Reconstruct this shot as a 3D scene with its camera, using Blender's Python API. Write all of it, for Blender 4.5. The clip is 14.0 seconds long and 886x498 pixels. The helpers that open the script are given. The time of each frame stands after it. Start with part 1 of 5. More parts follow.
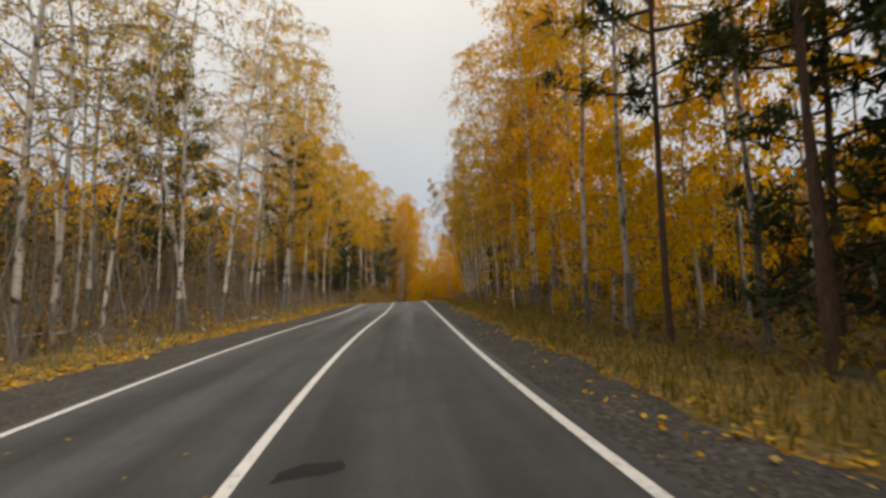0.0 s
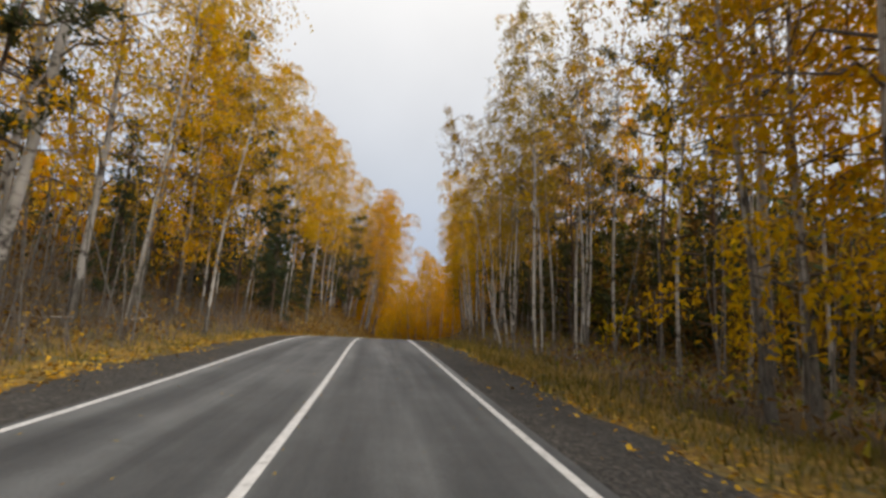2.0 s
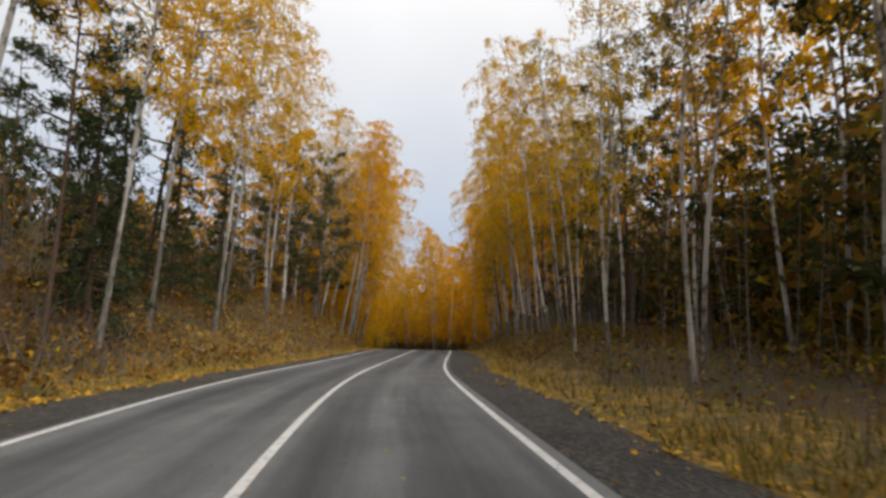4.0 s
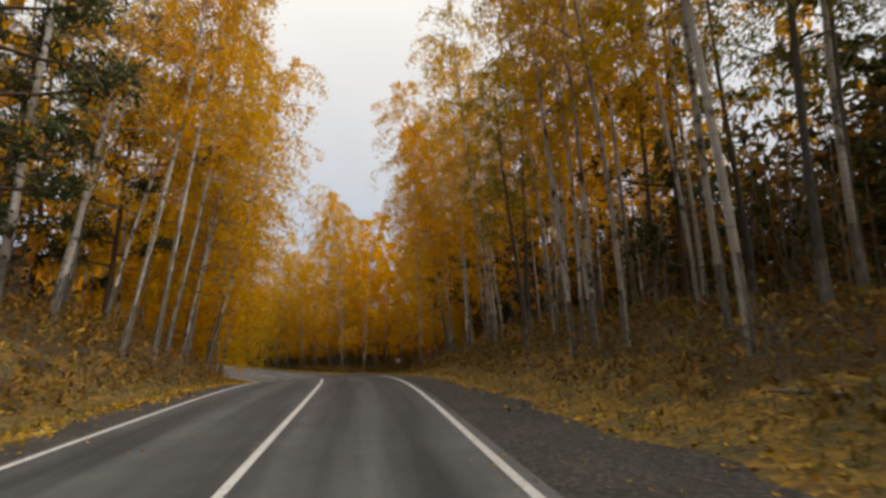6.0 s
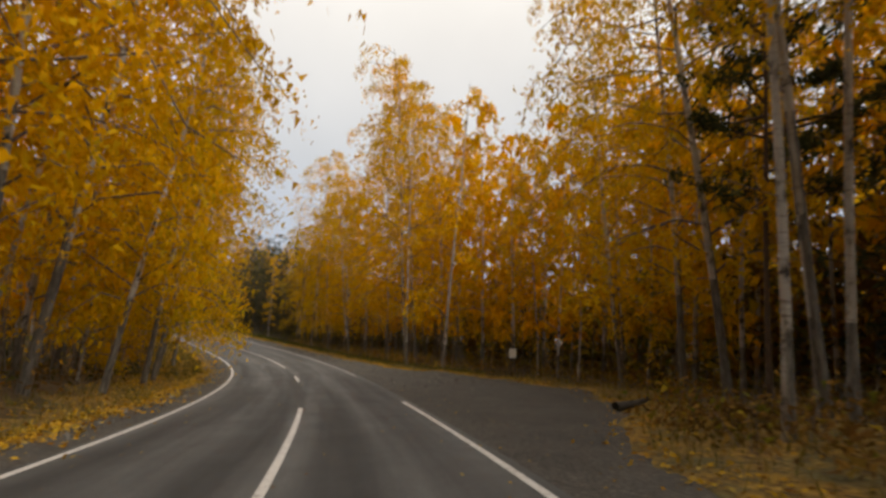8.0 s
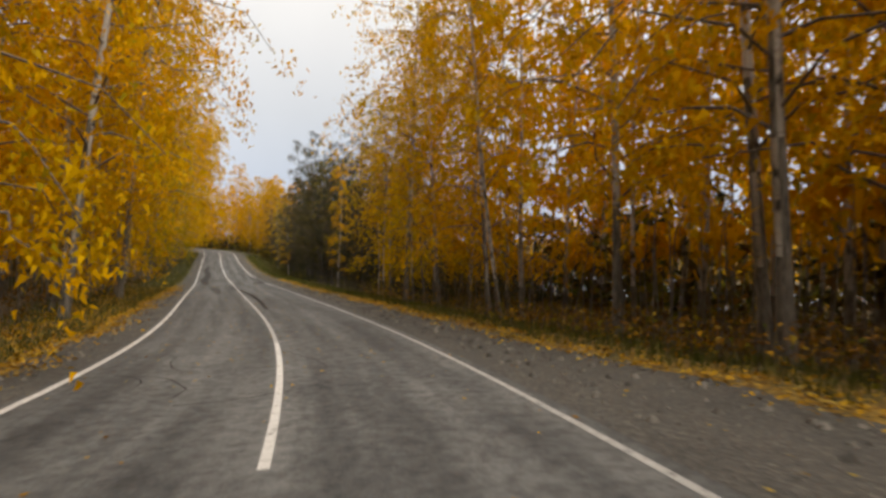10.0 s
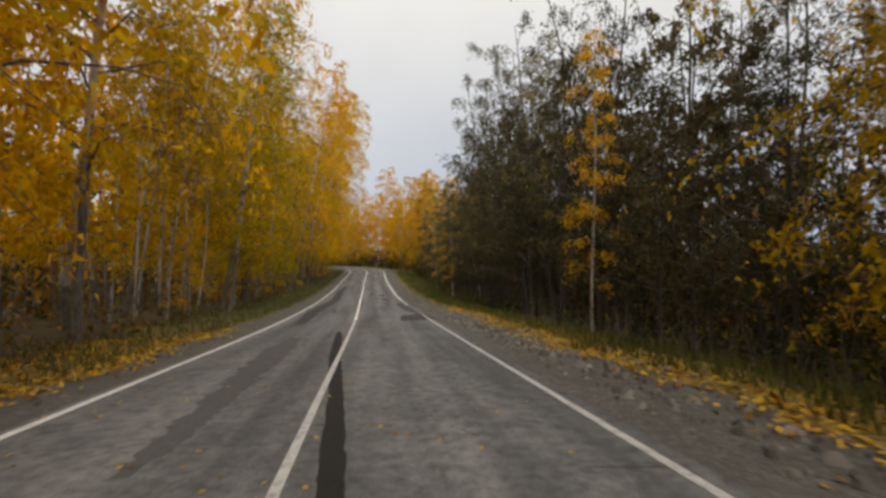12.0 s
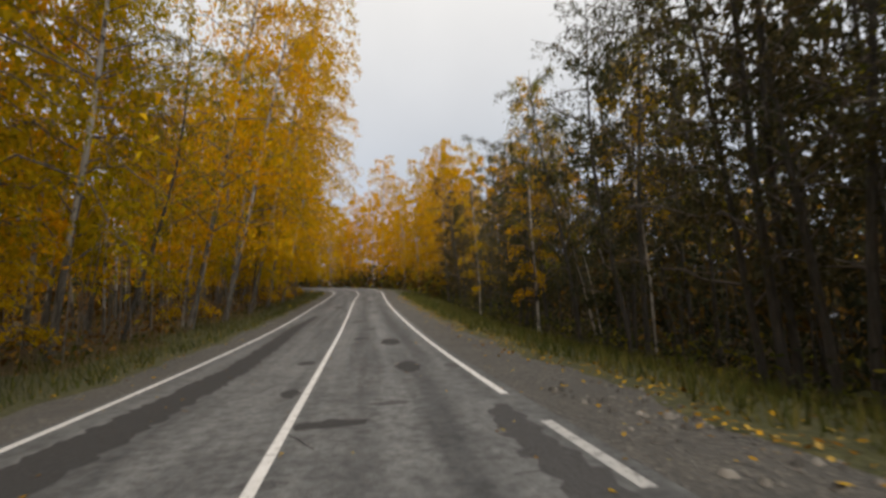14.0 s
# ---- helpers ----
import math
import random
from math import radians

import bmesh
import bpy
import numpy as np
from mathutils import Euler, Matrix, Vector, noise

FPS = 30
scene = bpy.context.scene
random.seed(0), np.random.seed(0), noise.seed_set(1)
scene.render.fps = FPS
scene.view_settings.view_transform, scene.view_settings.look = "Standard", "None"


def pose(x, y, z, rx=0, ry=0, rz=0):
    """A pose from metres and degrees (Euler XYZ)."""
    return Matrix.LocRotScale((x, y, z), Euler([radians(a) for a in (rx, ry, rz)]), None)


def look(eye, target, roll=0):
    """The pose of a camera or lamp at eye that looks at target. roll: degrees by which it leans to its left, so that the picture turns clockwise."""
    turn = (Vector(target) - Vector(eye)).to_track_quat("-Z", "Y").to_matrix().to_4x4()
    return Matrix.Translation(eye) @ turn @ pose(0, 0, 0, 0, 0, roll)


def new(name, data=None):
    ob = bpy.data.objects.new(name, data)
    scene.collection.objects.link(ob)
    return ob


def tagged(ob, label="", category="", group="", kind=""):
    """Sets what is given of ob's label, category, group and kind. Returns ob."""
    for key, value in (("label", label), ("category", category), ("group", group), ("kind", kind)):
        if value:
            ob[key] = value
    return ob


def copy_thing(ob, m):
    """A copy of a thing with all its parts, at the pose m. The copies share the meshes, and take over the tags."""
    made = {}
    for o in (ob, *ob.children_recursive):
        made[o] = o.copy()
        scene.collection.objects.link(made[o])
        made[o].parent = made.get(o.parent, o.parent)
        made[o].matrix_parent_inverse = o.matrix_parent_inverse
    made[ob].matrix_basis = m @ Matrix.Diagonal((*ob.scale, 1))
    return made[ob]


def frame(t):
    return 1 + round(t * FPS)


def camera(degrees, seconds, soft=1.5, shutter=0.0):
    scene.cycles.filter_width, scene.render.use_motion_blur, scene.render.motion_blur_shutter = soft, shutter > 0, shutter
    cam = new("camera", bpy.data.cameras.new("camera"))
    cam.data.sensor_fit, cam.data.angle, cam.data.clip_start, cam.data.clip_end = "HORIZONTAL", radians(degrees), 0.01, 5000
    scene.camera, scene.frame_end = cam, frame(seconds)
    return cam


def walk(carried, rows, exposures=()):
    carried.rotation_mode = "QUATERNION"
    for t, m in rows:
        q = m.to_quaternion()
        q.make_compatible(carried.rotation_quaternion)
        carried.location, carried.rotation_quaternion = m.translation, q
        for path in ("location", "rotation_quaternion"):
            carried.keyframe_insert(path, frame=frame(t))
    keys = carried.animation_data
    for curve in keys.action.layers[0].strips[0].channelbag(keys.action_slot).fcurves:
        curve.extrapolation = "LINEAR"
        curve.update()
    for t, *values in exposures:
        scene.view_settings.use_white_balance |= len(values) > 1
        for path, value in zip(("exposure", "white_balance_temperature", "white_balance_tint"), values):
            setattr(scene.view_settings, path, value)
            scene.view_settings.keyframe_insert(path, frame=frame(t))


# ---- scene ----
EXPO = 0.0
# ---- camera and its drive ----
cam = camera(83.9, 14.0, soft=3.0, shutter=0.12)
EXPOSURES = [(t, EXPO + e, k, 10) for t, e, k in ((0.0, -0.02, 7550), (1.0, 0.07, 7050), (1.5, -0.05, 6550), (2.0, 0.03, 6850), (3.0, 0.12, 6500), (5.5, 0.1, 7200), (6.5, 0.0, 7180), (7.5, 0.1, 7500), (8.6, 0.1, 7350), (9.9, 0.24, 7350), (10.5, 0.22, 7550), (11.2, -0.08, 7200), (11.9, -0.03, 7200), (12.5, 0.3, 7450), (13.2, 0.15, 7250), (14.0, -0.05, 7000))]
# seconds, x, y, z, yaw to the left, pitch up, lean
DRIVE = [
    (0.0, 1.14, -0.00, 1.41, -8.45, 3.28, -2.55),
    (0.5, 1.31, 5.91, 1.34, -8.91, 0.89, -1.88),
    (1.0, 1.65, 11.86, 1.27, -5.57, 2.35, 0.45),
    (1.5, 2.06, 17.78, 1.16, -10.41, 6.30, 1.30),
    (2.0, 2.44, 23.65, 1.01, -11.52, 6.74, 2.90),
    (2.5, 2.90, 29.75, 0.86, -13.46, 7.26, 2.19),
    (3.0, 3.42, 35.89, 0.76, -12.65, 4.82, 2.20),
    (3.5, 3.88, 42.06, 0.69, -12.36, 5.87, 1.69),
    (4.0, 4.37, 48.26, 0.57, -12.85, 5.97, 1.17),
    (4.5, 4.99, 54.48, 0.31, -14.44, 5.54, 0.66),
    (5.0, 5.86, 60.70, -0.12, -16.88, 5.46, 0.15),
    (5.5, 7.04, 66.93, -0.62, -19.51, 6.32, -0.37),
    (6.0, 8.65, 73.14, -1.10, -24.52, 6.72, -0.92),
    (6.5, 10.29, 79.52, -1.52, -22.76, 8.20, 0.83),
    (7.0, 11.84, 86.08, -1.93, -22.29, 9.92, 1.53),
    (7.5, 13.33, 92.79, -2.51, -19.86, 8.09, 2.49),
    (8.0, 14.46, 99.57, -3.31, -17.22, 4.55, 2.10),
    (8.5, 15.19, 106.37, -4.24, -15.00, 2.16, 1.71),
    (9.0, 15.60, 113.20, -5.16, -13.31, 0.82, 1.32),
    (9.5, 15.72, 120.10, -5.98, -11.33, -0.04, 0.94),
    (10.0, 15.41, 127.09, -6.68, -7.99, -0.79, 0.55),
    (10.5, 14.51, 134.12, -7.25, 1.91, 1.59, 3.12),
    (11.0, 13.13, 141.00, -7.67, 4.61, 1.69, 2.48),
    (11.5, 11.39, 147.59, -8.00, 5.56, 0.46, 0.78),
    (12.0, 9.49, 153.99, -8.28, 8.77, 1.52, -1.16),
    (12.5, 7.62, 160.36, -8.57, 3.93, -0.43, -1.30),
    (13.0, 5.71, 166.59, -8.85, 9.23, 2.50, -2.43),
    (13.5, 3.79, 172.92, -9.12, 5.83, 3.57, -2.51),
    (14.0, 1.89, 179.25, -9.32, 7.97, 4.29, -2.43),
]


def heading(x, y, z, yaw, pitch, lean):
    a, p = radians(yaw), radians(pitch)
    return look((x, y, z), (x - math.sin(a) * math.cos(p), y + math.cos(a) * math.cos(p), z + math.sin(p)), lean)


walk(cam, [(row[0], heading(*row[1:])) for row in DRIVE], EXPOSURES)

# ---- daylight: a bright, thinly overcast sky and a faint, wide sun ----
SUN_HIGH, SUN_ROUND = radians(50), radians(152)
world = bpy.data.worlds.new("sky")
scene.world = world
world.use_nodes = True
wn, wl = world.node_tree.nodes, world.node_tree.links
wn.clear()
w_out = wn.new("ShaderNodeOutputWorld")
w_sky = wn.new("ShaderNodeTexSky")
w_sky.sky_type, w_sky.sun_disc = "NISHITA", False
w_sky.sun_elevation, w_sky.sun_rotation = SUN_HIGH, SUN_ROUND
w_clear = wn.new("ShaderNodeBackground")
w_clear.inputs["Strength"].default_value = 0.12
wl.new(w_sky.outputs["Color"], w_clear.inputs["Color"])
w_co = wn.new("ShaderNodeTexCoord")
w_sep = wn.new("ShaderNodeSeparateXYZ")
wl.new(w_co.outputs["Generated"], w_sep.inputs["Vector"])
w_ramp = wn.new("ShaderNodeValToRGB")
w_ramp.color_ramp.elements[0].position, w_ramp.color_ramp.elements[0].color = 0.02, (0.38, 0.46, 0.66, 1)
w_ramp.color_ramp.elements[1].position, w_ramp.color_ramp.elements[1].color = 0.55, (1.0, 1.01, 1.03, 1)
w_mid = w_ramp.color_ramp.elements.new(0.24)
w_mid.color = (0.62, 0.67, 0.76, 1)
wl.new(w_sep.outputs["Z"], w_ramp.inputs["Fac"])
w_noise = wn.new("ShaderNodeTexNoise")
w_noise.inputs["Scale"].default_value, w_noise.inputs["Detail"].default_value = 3.0, 5.0
wl.new(w_co.outputs["Generated"], w_noise.inputs["Vector"])
w_soft = wn.new("ShaderNodeMapRange")
w_soft.inputs["To Min"].default_value, w_soft.inputs["To Max"].default_value = 0.88, 1.14
wl.new(w_noise.outputs["Fac"], w_soft.inputs["Value"])
w_cloud = wn.new("ShaderNodeBackground")
wl.new(w_ramp.outputs["Color"], w_cloud.inputs["Color"])
wl.new(w_soft.outputs["Result"], w_cloud.inputs["Strength"])
w_mix = wn.new("ShaderNodeMixShader")
w_mix.inputs["Fac"].default_value = 0.86
wl.new(w_clear.outputs["Background"], w_mix.inputs[1])
wl.new(w_cloud.outputs["Background"], w_mix.inputs[2])
wl.new(w_mix.outputs["Shader"], w_out.inputs["Surface"])

sun_lamp = bpy.data.lights.new("sun", "SUN")
sun_lamp.energy, sun_lamp.angle, sun_lamp.color = 3.1, radians(38), (1.0, 0.95, 0.88)
sun = new("sun", sun_lamp)
sun.matrix_world = look((30 * math.sin(SUN_ROUND), 30 * math.cos(SUN_ROUND), 33), (0, 0, 0))

# ---- the road's line: curvature and change of grade every 8 m from 20 m behind the start ----
BEND = [
    0, 0, -.00950, -.00673, -.00338, -.00036, .00115, .00124, -.00112, -.00520, -.00799, -.00739, -.00374, .00161, .00808, .00913,
    .00657, .00603, .00973, .01472, .01261, .00342, -.00083, -.00046, .00111, .00110, -.00068, -.00078, .00019, .00014, -.00094, -.00158,
    -.00087, .01200, .04500, .04500, .04500, .04500, .02000, 0, 0, 0, 0, 0, 0, 0, 0,
]
SAG = [
    0, 0, .001538, .000551, -.001541, -.001065, .001438, .001436, -.002390, -.004596, -.002726, .001261, .002457, -.001694, -.005666,
    -.003609, .000703, .002681, .002930, .002948, .002439, .000979, -.000423, -.000176, .001330, .001000, .001658, .001954, .001753,
    .001177, .000600, .000500, .001000, .000600, 0, 0, 0, 0, 0, 0, 0, 0, 0, 0, 0, 0, 0,
]
KNOTS = np.arange(-20.0, -20.0 + 8.0 * len(BEND), 8.0)
SS = np.arange(-20.0, 345.1, 1.0)


def _sum(a):
    return np.concatenate([[0.0], np.cumsum((a[1:] + a[:-1]) / 2)])


TH = _sum(np.interp(SS, KNOTS, BEND))
TH -= TH[20]
GR = _sum(np.interp(SS, KNOTS, SAG))
GR += -0.01379 - GR[20]
RX, RY, RZ = _sum(-np.sin(TH)), _sum(np.cos(TH)), _sum(GR)
RX, RY, RZ = RX - RX[20], RY - RY[20], RZ - RZ[20]
LEFT, RIGHT = -2.951, 2.883


# ---- places by the road: metres along it and metres to its right ----
def at(s, lat):
    s, lat = np.asarray(s, float), np.asarray(lat, float)
    th = np.interp(s, SS, TH)
    return np.interp(s, SS, RX) + np.cos(th) * lat, np.interp(s, SS, RY) + np.sin(th) * lat, np.interp(s, SS, RZ)


def along(x, y):
    x, y = np.asarray(x, float).ravel(), np.asarray(y, float).ravel()
    s, lat = np.empty_like(x), np.empty_like(x)
    for i in range(0, len(x), 4000):
        j = slice(i, i + 4000)
        d2 = (x[j, None] - RX[None]) ** 2 + (y[j, None] - RY[None]) ** 2
        k = d2.argmin(1)
        dx, dy = x[j] - RX[k], y[j] - RY[k]
        side = np.where(np.cos(TH[k]) * dx + np.sin(TH[k]) * dy >= 0, 1.0, -1.0)
        s[j] = SS[k] - np.sin(TH[k]) * dx + np.cos(TH[k]) * dy
        ends = (k == 0) | (k == len(SS) - 1)
        lat[j] = np.where(ends, side * np.sqrt(d2[np.arange(len(k)), k]), np.cos(TH[k]) * dx + np.sin(TH[k]) * dy)
    return s, lat


WATER_Z = -13.2
BANK_S = [-30, 0, 28, 47, 62, 80, 92, 104, 112, 119, 140, 350]
BANK_L = [0.3, 0.3, 0.8, 1.7, 2.2, 3.4, 2.7, 2.8, 2.0, 0.7, 0.1, 0.3]
BANK_RS = [-30, 0, 28, 44, 62, 77, 98, 111, 132, 150, 205, 265, 350]
BANK_R = [-0.7, -0.7, -0.5, -0.1, 0.5, 1.7, 2.0, 0.0, -0.4, -1.2, -1.5, -0.5, 0.3]


EDGE_S = [-30, 25, 45, 62, 74, 88, 104, 140, 190, 350]
EDGE_L = [-5.2, -5.1, -4.7, -4.4, -4.0, -3.75, -4.0, -4.2, -3.95, -3.9]
EDGE_RS = [-30, 10, 26, 36, 48, 66, 80, 90, 107, 113, 119, 126, 132, 140, 150, 166, 176, 186, 350]
EDGE_R = [4.0, 4.1, 4.3, 4.6, 4.3, 4.6, 5.1, 4.3, 4.6, 8.2, 11.2, 10.2, 6.0, 5.0, 4.8, 4.6, 5.0, 4.5, 4.3]


def verge_edge(s, side):
    """Where the gravel ends and the leafy verge begins."""
    s = np.asarray(s, float)
    wave = 0.16 * np.sin(s * 0.9) + 0.1 * np.sin(s * 2.3 + 1) + 0.07 * np.sin(s * 5.1)
    return np.interp(s, EDGE_S, EDGE_L) - wave if side < 0 else np.interp(s, EDGE_RS, EDGE_R) + wave


def ease(a):
    a = np.clip(a, 0, 1)
    return a * a * (3 - 2 * a)


def lie(s, lat):
    """Height of the ground over the road's middle."""
    s, lat = np.asarray(s, float), np.asarray(lat, float)
    side = np.where(lat < 0, np.interp(s, BANK_S, BANK_L), np.interp(s, BANK_RS, BANK_R))
    a = np.abs(lat)
    steep = np.where(lat < 0, 7.5 - 2.9 * ease((s - 60) / 16) * ease((122 - s) / 12), 7.5 - 2.0 * ease((s - 64) / 10) * ease((112 - s) / 8))
    h = side * ease((a - 4.9) / steep) + np.maximum(side, 0) * 0.5 * ease((a - 12) / 25)
    h = h + 5.0 * ease((-lat - 8.5) / 24) * ease((122 - s) / 30)
    h = h - 2.4 * ease((lat - 22) / 9) * ease((s - 146) / 14) * ease((245 - s) / 25)
    rough = np.sin(s * 0.83 + lat * 0.5) * np.sin(lat * 0.91 - s * 0.37) + 0.6 * np.sin(s * 2.1 + 1) * np.sin(lat * 1.7)
    return h + 0.09 * rough * ease((a - 5.0) / 3) - 0.06 * ease((a - 3.9) / 1.2)


def stand(s, lat):
    x, y, z = at(s, lat)
    return Vector((float(x), float(y), float(z + lie(s, lat))))


# ---- materials ----
def material(name, rough=0.9):
    m = bpy.data.materials.new(name)
    m.use_nodes = True
    n, l = m.node_tree.nodes, m.node_tree.links
    b = n["Principled BSDF"]
    b.inputs["Roughness"].default_value = rough
    return m, n, l, b


def ramp(n, l, source, stops):
    r = n.new("ShaderNodeValToRGB")
    r.color_ramp.elements[0].position, r.color_ramp.elements[0].color = stops[0][0], (*stops[0][1], 1)
    r.color_ramp.elements[1].position, r.color_ramp.elements[1].color = stops[-1][0], (*stops[-1][1], 1)
    for p, c in stops[1:-1]:
        e = r.color_ramp.elements.new(p)
        e.color = (*c, 1)
    l.new(source, r.inputs["Fac"])
    return r.outputs["Color"]


def noise_of(n, l, vector, scale, detail=4.0, rough=0.55):
    t = n.new("ShaderNodeTexNoise")
    t.inputs["Scale"].default_value, t.inputs["Detail"].default_value, t.inputs["Roughness"].default_value = scale, detail, rough
    if vector is not None:
        l.new(vector, t.inputs["Vector"])
    return t.outputs["Fac"]


def mixed(n, l, kind, fac, a, b):
    x = n.new("ShaderNodeMix")
    x.data_type, x.blend_type = "RGBA", kind
    for socket, value in ((x.inputs[0], fac), (x.inputs[6], a), (x.inputs[7], b)):
        if isinstance(value, (int, float)):
            socket.default_value = value
        elif isinstance(value, tuple):
            socket.default_value = (*value, 1)
        else:
            l.new(value, socket)
    return x.outputs[2]


def bumped(n, l, b, height, strength, distance=0.02):
    k = n.new("ShaderNodeBump")
    k.inputs["Strength"].default_value, k.inputs["Distance"].default_value = strength, distance
    l.new(height, k.inputs["Height"])
    l.new(k.outputs["Normal"], b.inputs["Normal"])


def object_co(n, scale=(1, 1, 1)):
    c = n.new("ShaderNodeTexCoord")
    if scale == (1, 1, 1):
        return c.outputs["Object"]
    m = n.new("ShaderNodeMapping")
    m.inputs["Scale"].default_value = scale
    m.id_data.links.new(c.outputs["Object"], m.inputs["Vector"])
    return m.outputs["Vector"]


def leaf_material(name, stops, through_light=0.35, vary=0.35):
    """Leaves: each its own shade, each tree a little different, light shining through."""
    m = bpy.data.materials.new(name)
    m.use_nodes = True
    n, l = m.node_tree.nodes, m.node_tree.links
    n.clear()
    out = n.new("ShaderNodeOutputMaterial")
    g = n.new("ShaderNodeNewGeometry")
    col = ramp(n, l, g.outputs["Random Per Island"], stops)
    o = n.new("ShaderNodeObjectInfo")
    big = noise_of(n, l, object_co(n), 0.55, 2.0)
    tint = ramp(n, l, big, [(0.3, (0.72, 0.78, 0.7)), (0.7, (1.12, 1.04, 1.0))])
    col = mixed(n, l, "MULTIPLY", 1.0, col, tint)
    tree = ramp(n, l, o.outputs["Random"], [(0.0, (1 - vary, 1 - vary * 0.75, 1.0)), (0.5, (1, 1, 1)), (1.0, (1.0, 1 - vary * 0.45, 0.9))])
    col = mixed(n, l, "MULTIPLY", 1.0, col, tree)
    d, t, x = n.new("ShaderNodeBsdfDiffuse"), n.new("ShaderNodeBsdfTranslucent"), n.new("ShaderNodeMixShader")
    l.new(col, d.inputs["Color"])
    l.new(col, t.inputs["Color"])
    x.inputs["Fac"].default_value = through_light
    l.new(d.outputs["BSDF"], x.inputs[1])
    l.new(t.outputs["BSDF"], x.inputs[2])
    l.new(x.outputs["Shader"], out.inputs["Surface"])
    return m


GOLD = leaf_material("leaf_gold", [(0.0, (0.50, 0.245, 0.008)), (0.35, (0.77, 0.425, 0.013)), (0.75, (0.88, 0.53, 0.02)), (1.0, (0.72, 0.54, 0.03))], 0.5, 0.2)
LEMON = leaf_material("leaf_lemon", [(0.0, (0.45, 0.27, 0.008)), (0.4, (0.78, 0.465, 0.012)), (0.8, (0.88, 0.57, 0.018)), (1.0, (0.42, 0.37, 0.025))], 0.5, 0.2)
GREENISH = leaf_material("leaf_greenish", [(0.0, (0.10, 0.13, 0.02)), (0.5, (0.24, 0.22, 0.03)), (1.0, (0.45, 0.34, 0.04))])
DARKLEAF = leaf_material("leaf_dark_green", [(0.0, (0.050, 0.054, 0.030)), (0.6, (0.098, 0.100, 0.050)), (1.0, (0.17, 0.145, 0.06))], 0.35)
NEEDLE = leaf_material("needles", [(0.0, (0.032, 0.048, 0.024)), (0.6, (0.075, 0.095, 0.042)), (1.0, (0.13, 0.135, 0.055))], 0.3)
RUSSET = leaf_material("leaf_russet", [(0.0, (0.09, 0.052, 0.020)), (0.5, (0.21, 0.12, 0.036)), (1.0, (0.38, 0.22, 0.05))], 0.3, 0.1)
LITTER = leaf_material("leaf_litter", [(0.0, (0.15, 0.07, 0.012)), (0.45, (0.40, 0.22, 0.022)), (0.8, (0.58, 0.36, 0.04)), (1.0, (0.42, 0.31, 0.10))], 0.1, 0.1)
FERN = leaf_material("leaf_fern", [(0.0, (0.12, 0.075, 0.02)), (0.5, (0.25, 0.16, 0.035)), (1.0, (0.30, 0.23, 0.05))], 0.3, 0.1)
DULL = leaf_material("leaf_dull_gold", [(0.0, (0.20, 0.12, 0.015)), (0.4, (0.46, 0.29, 0.024)), (0.8, (0.58, 0.38, 0.03)), (1.0, (0.30, 0.27, 0.04))], 0.45, 0.2)
OLIVE = leaf_material("leaf_olive", [(0.0, (0.20, 0.17, 0.010)), (0.4, (0.42, 0.33, 0.014)), (0.8, (0.58, 0.42, 0.018)), (1.0, (0.28, 0.28, 0.02))], 0.48, 0.2)
GRASS = leaf_material("grass_blades", [(0.0, (0.10, 0.10, 0.025)), (0.5, (0.20, 0.17, 0.045)), (1.0, (0.36, 0.26, 0.09))], 0.25, 0.1)
GREENGRASS = leaf_material("green_grass_blades", [(0.0, (0.045, 0.055, 0.016)), (0.6, (0.10, 0.11, 0.032)), (1.0, (0.20, 0.17, 0.055))], 0.25, 0.1)


def bark_birch():
    m, n, l, b = material("birch_bark", 0.7)
    co = n.new("ShaderNodeTexCoord").outputs["Object"]
    o = n.new("ShaderNodeObjectInfo")
    shift = n.new("ShaderNodeVectorMath")
    shift.operation = "MULTIPLY_ADD"
    shift.inputs[1].default_value = (37, 23, 51)
    l.new(o.outputs["Random"], shift.inputs[0])
    l.new(co, shift.inputs[2])

    def stretched(scale):
        mp = n.new("ShaderNodeMapping")
        mp.inputs["Scale"].default_value = scale
        l.new(shift.outputs["Vector"], mp.inputs["Vector"])
        return mp.outputs["Vector"]

    scars = noise_of(n, l, stretched((3.2, 3.2, 2.6)), 1.0, 5.0, 0.68)
    col = ramp(n, l, scars, [(0.37, (0.022, 0.020, 0.019)), (0.42, (0.20, 0.185, 0.17)), (0.47, (0.44, 0.425, 0.40)), (0.75, (0.56, 0.54, 0.515))])
    lines = noise_of(n, l, stretched((2.2, 2.2, 26)), 1.0, 3.0, 0.6)
    col = mixed(n, l, "MULTIPLY", 1.0, col, ramp(n, l, lines, [(0.30, (0.35, 0.33, 0.31)), (0.42, (1, 1, 1))]))
    stain = ramp(n, l, noise_of(n, l, stretched((0.8, 0.8, 0.35)), 1.3, 3.0), [(0.32, (0.52, 0.47, 0.41)), (0.62, (1, 1, 1))])
    l.new(mixed(n, l, "MULTIPLY", 1.0, col, stain), b.inputs["Base Color"])
    bumped(n, l, b, scars, 0.5)
    return m


def bark_plain(name, dark, pale, scale=6.0):
    m, n, l, b = material(name, 0.95)
    f = noise_of(n, l, object_co(n, (4, 4, 0.8)), scale, 5.0, 0.65)
    l.new(ramp(n, l, f, [(0.3, dark), (0.7, pale)]), b.inputs["Base Color"])
    bumped(n, l, b, f, 0.8)
    return m


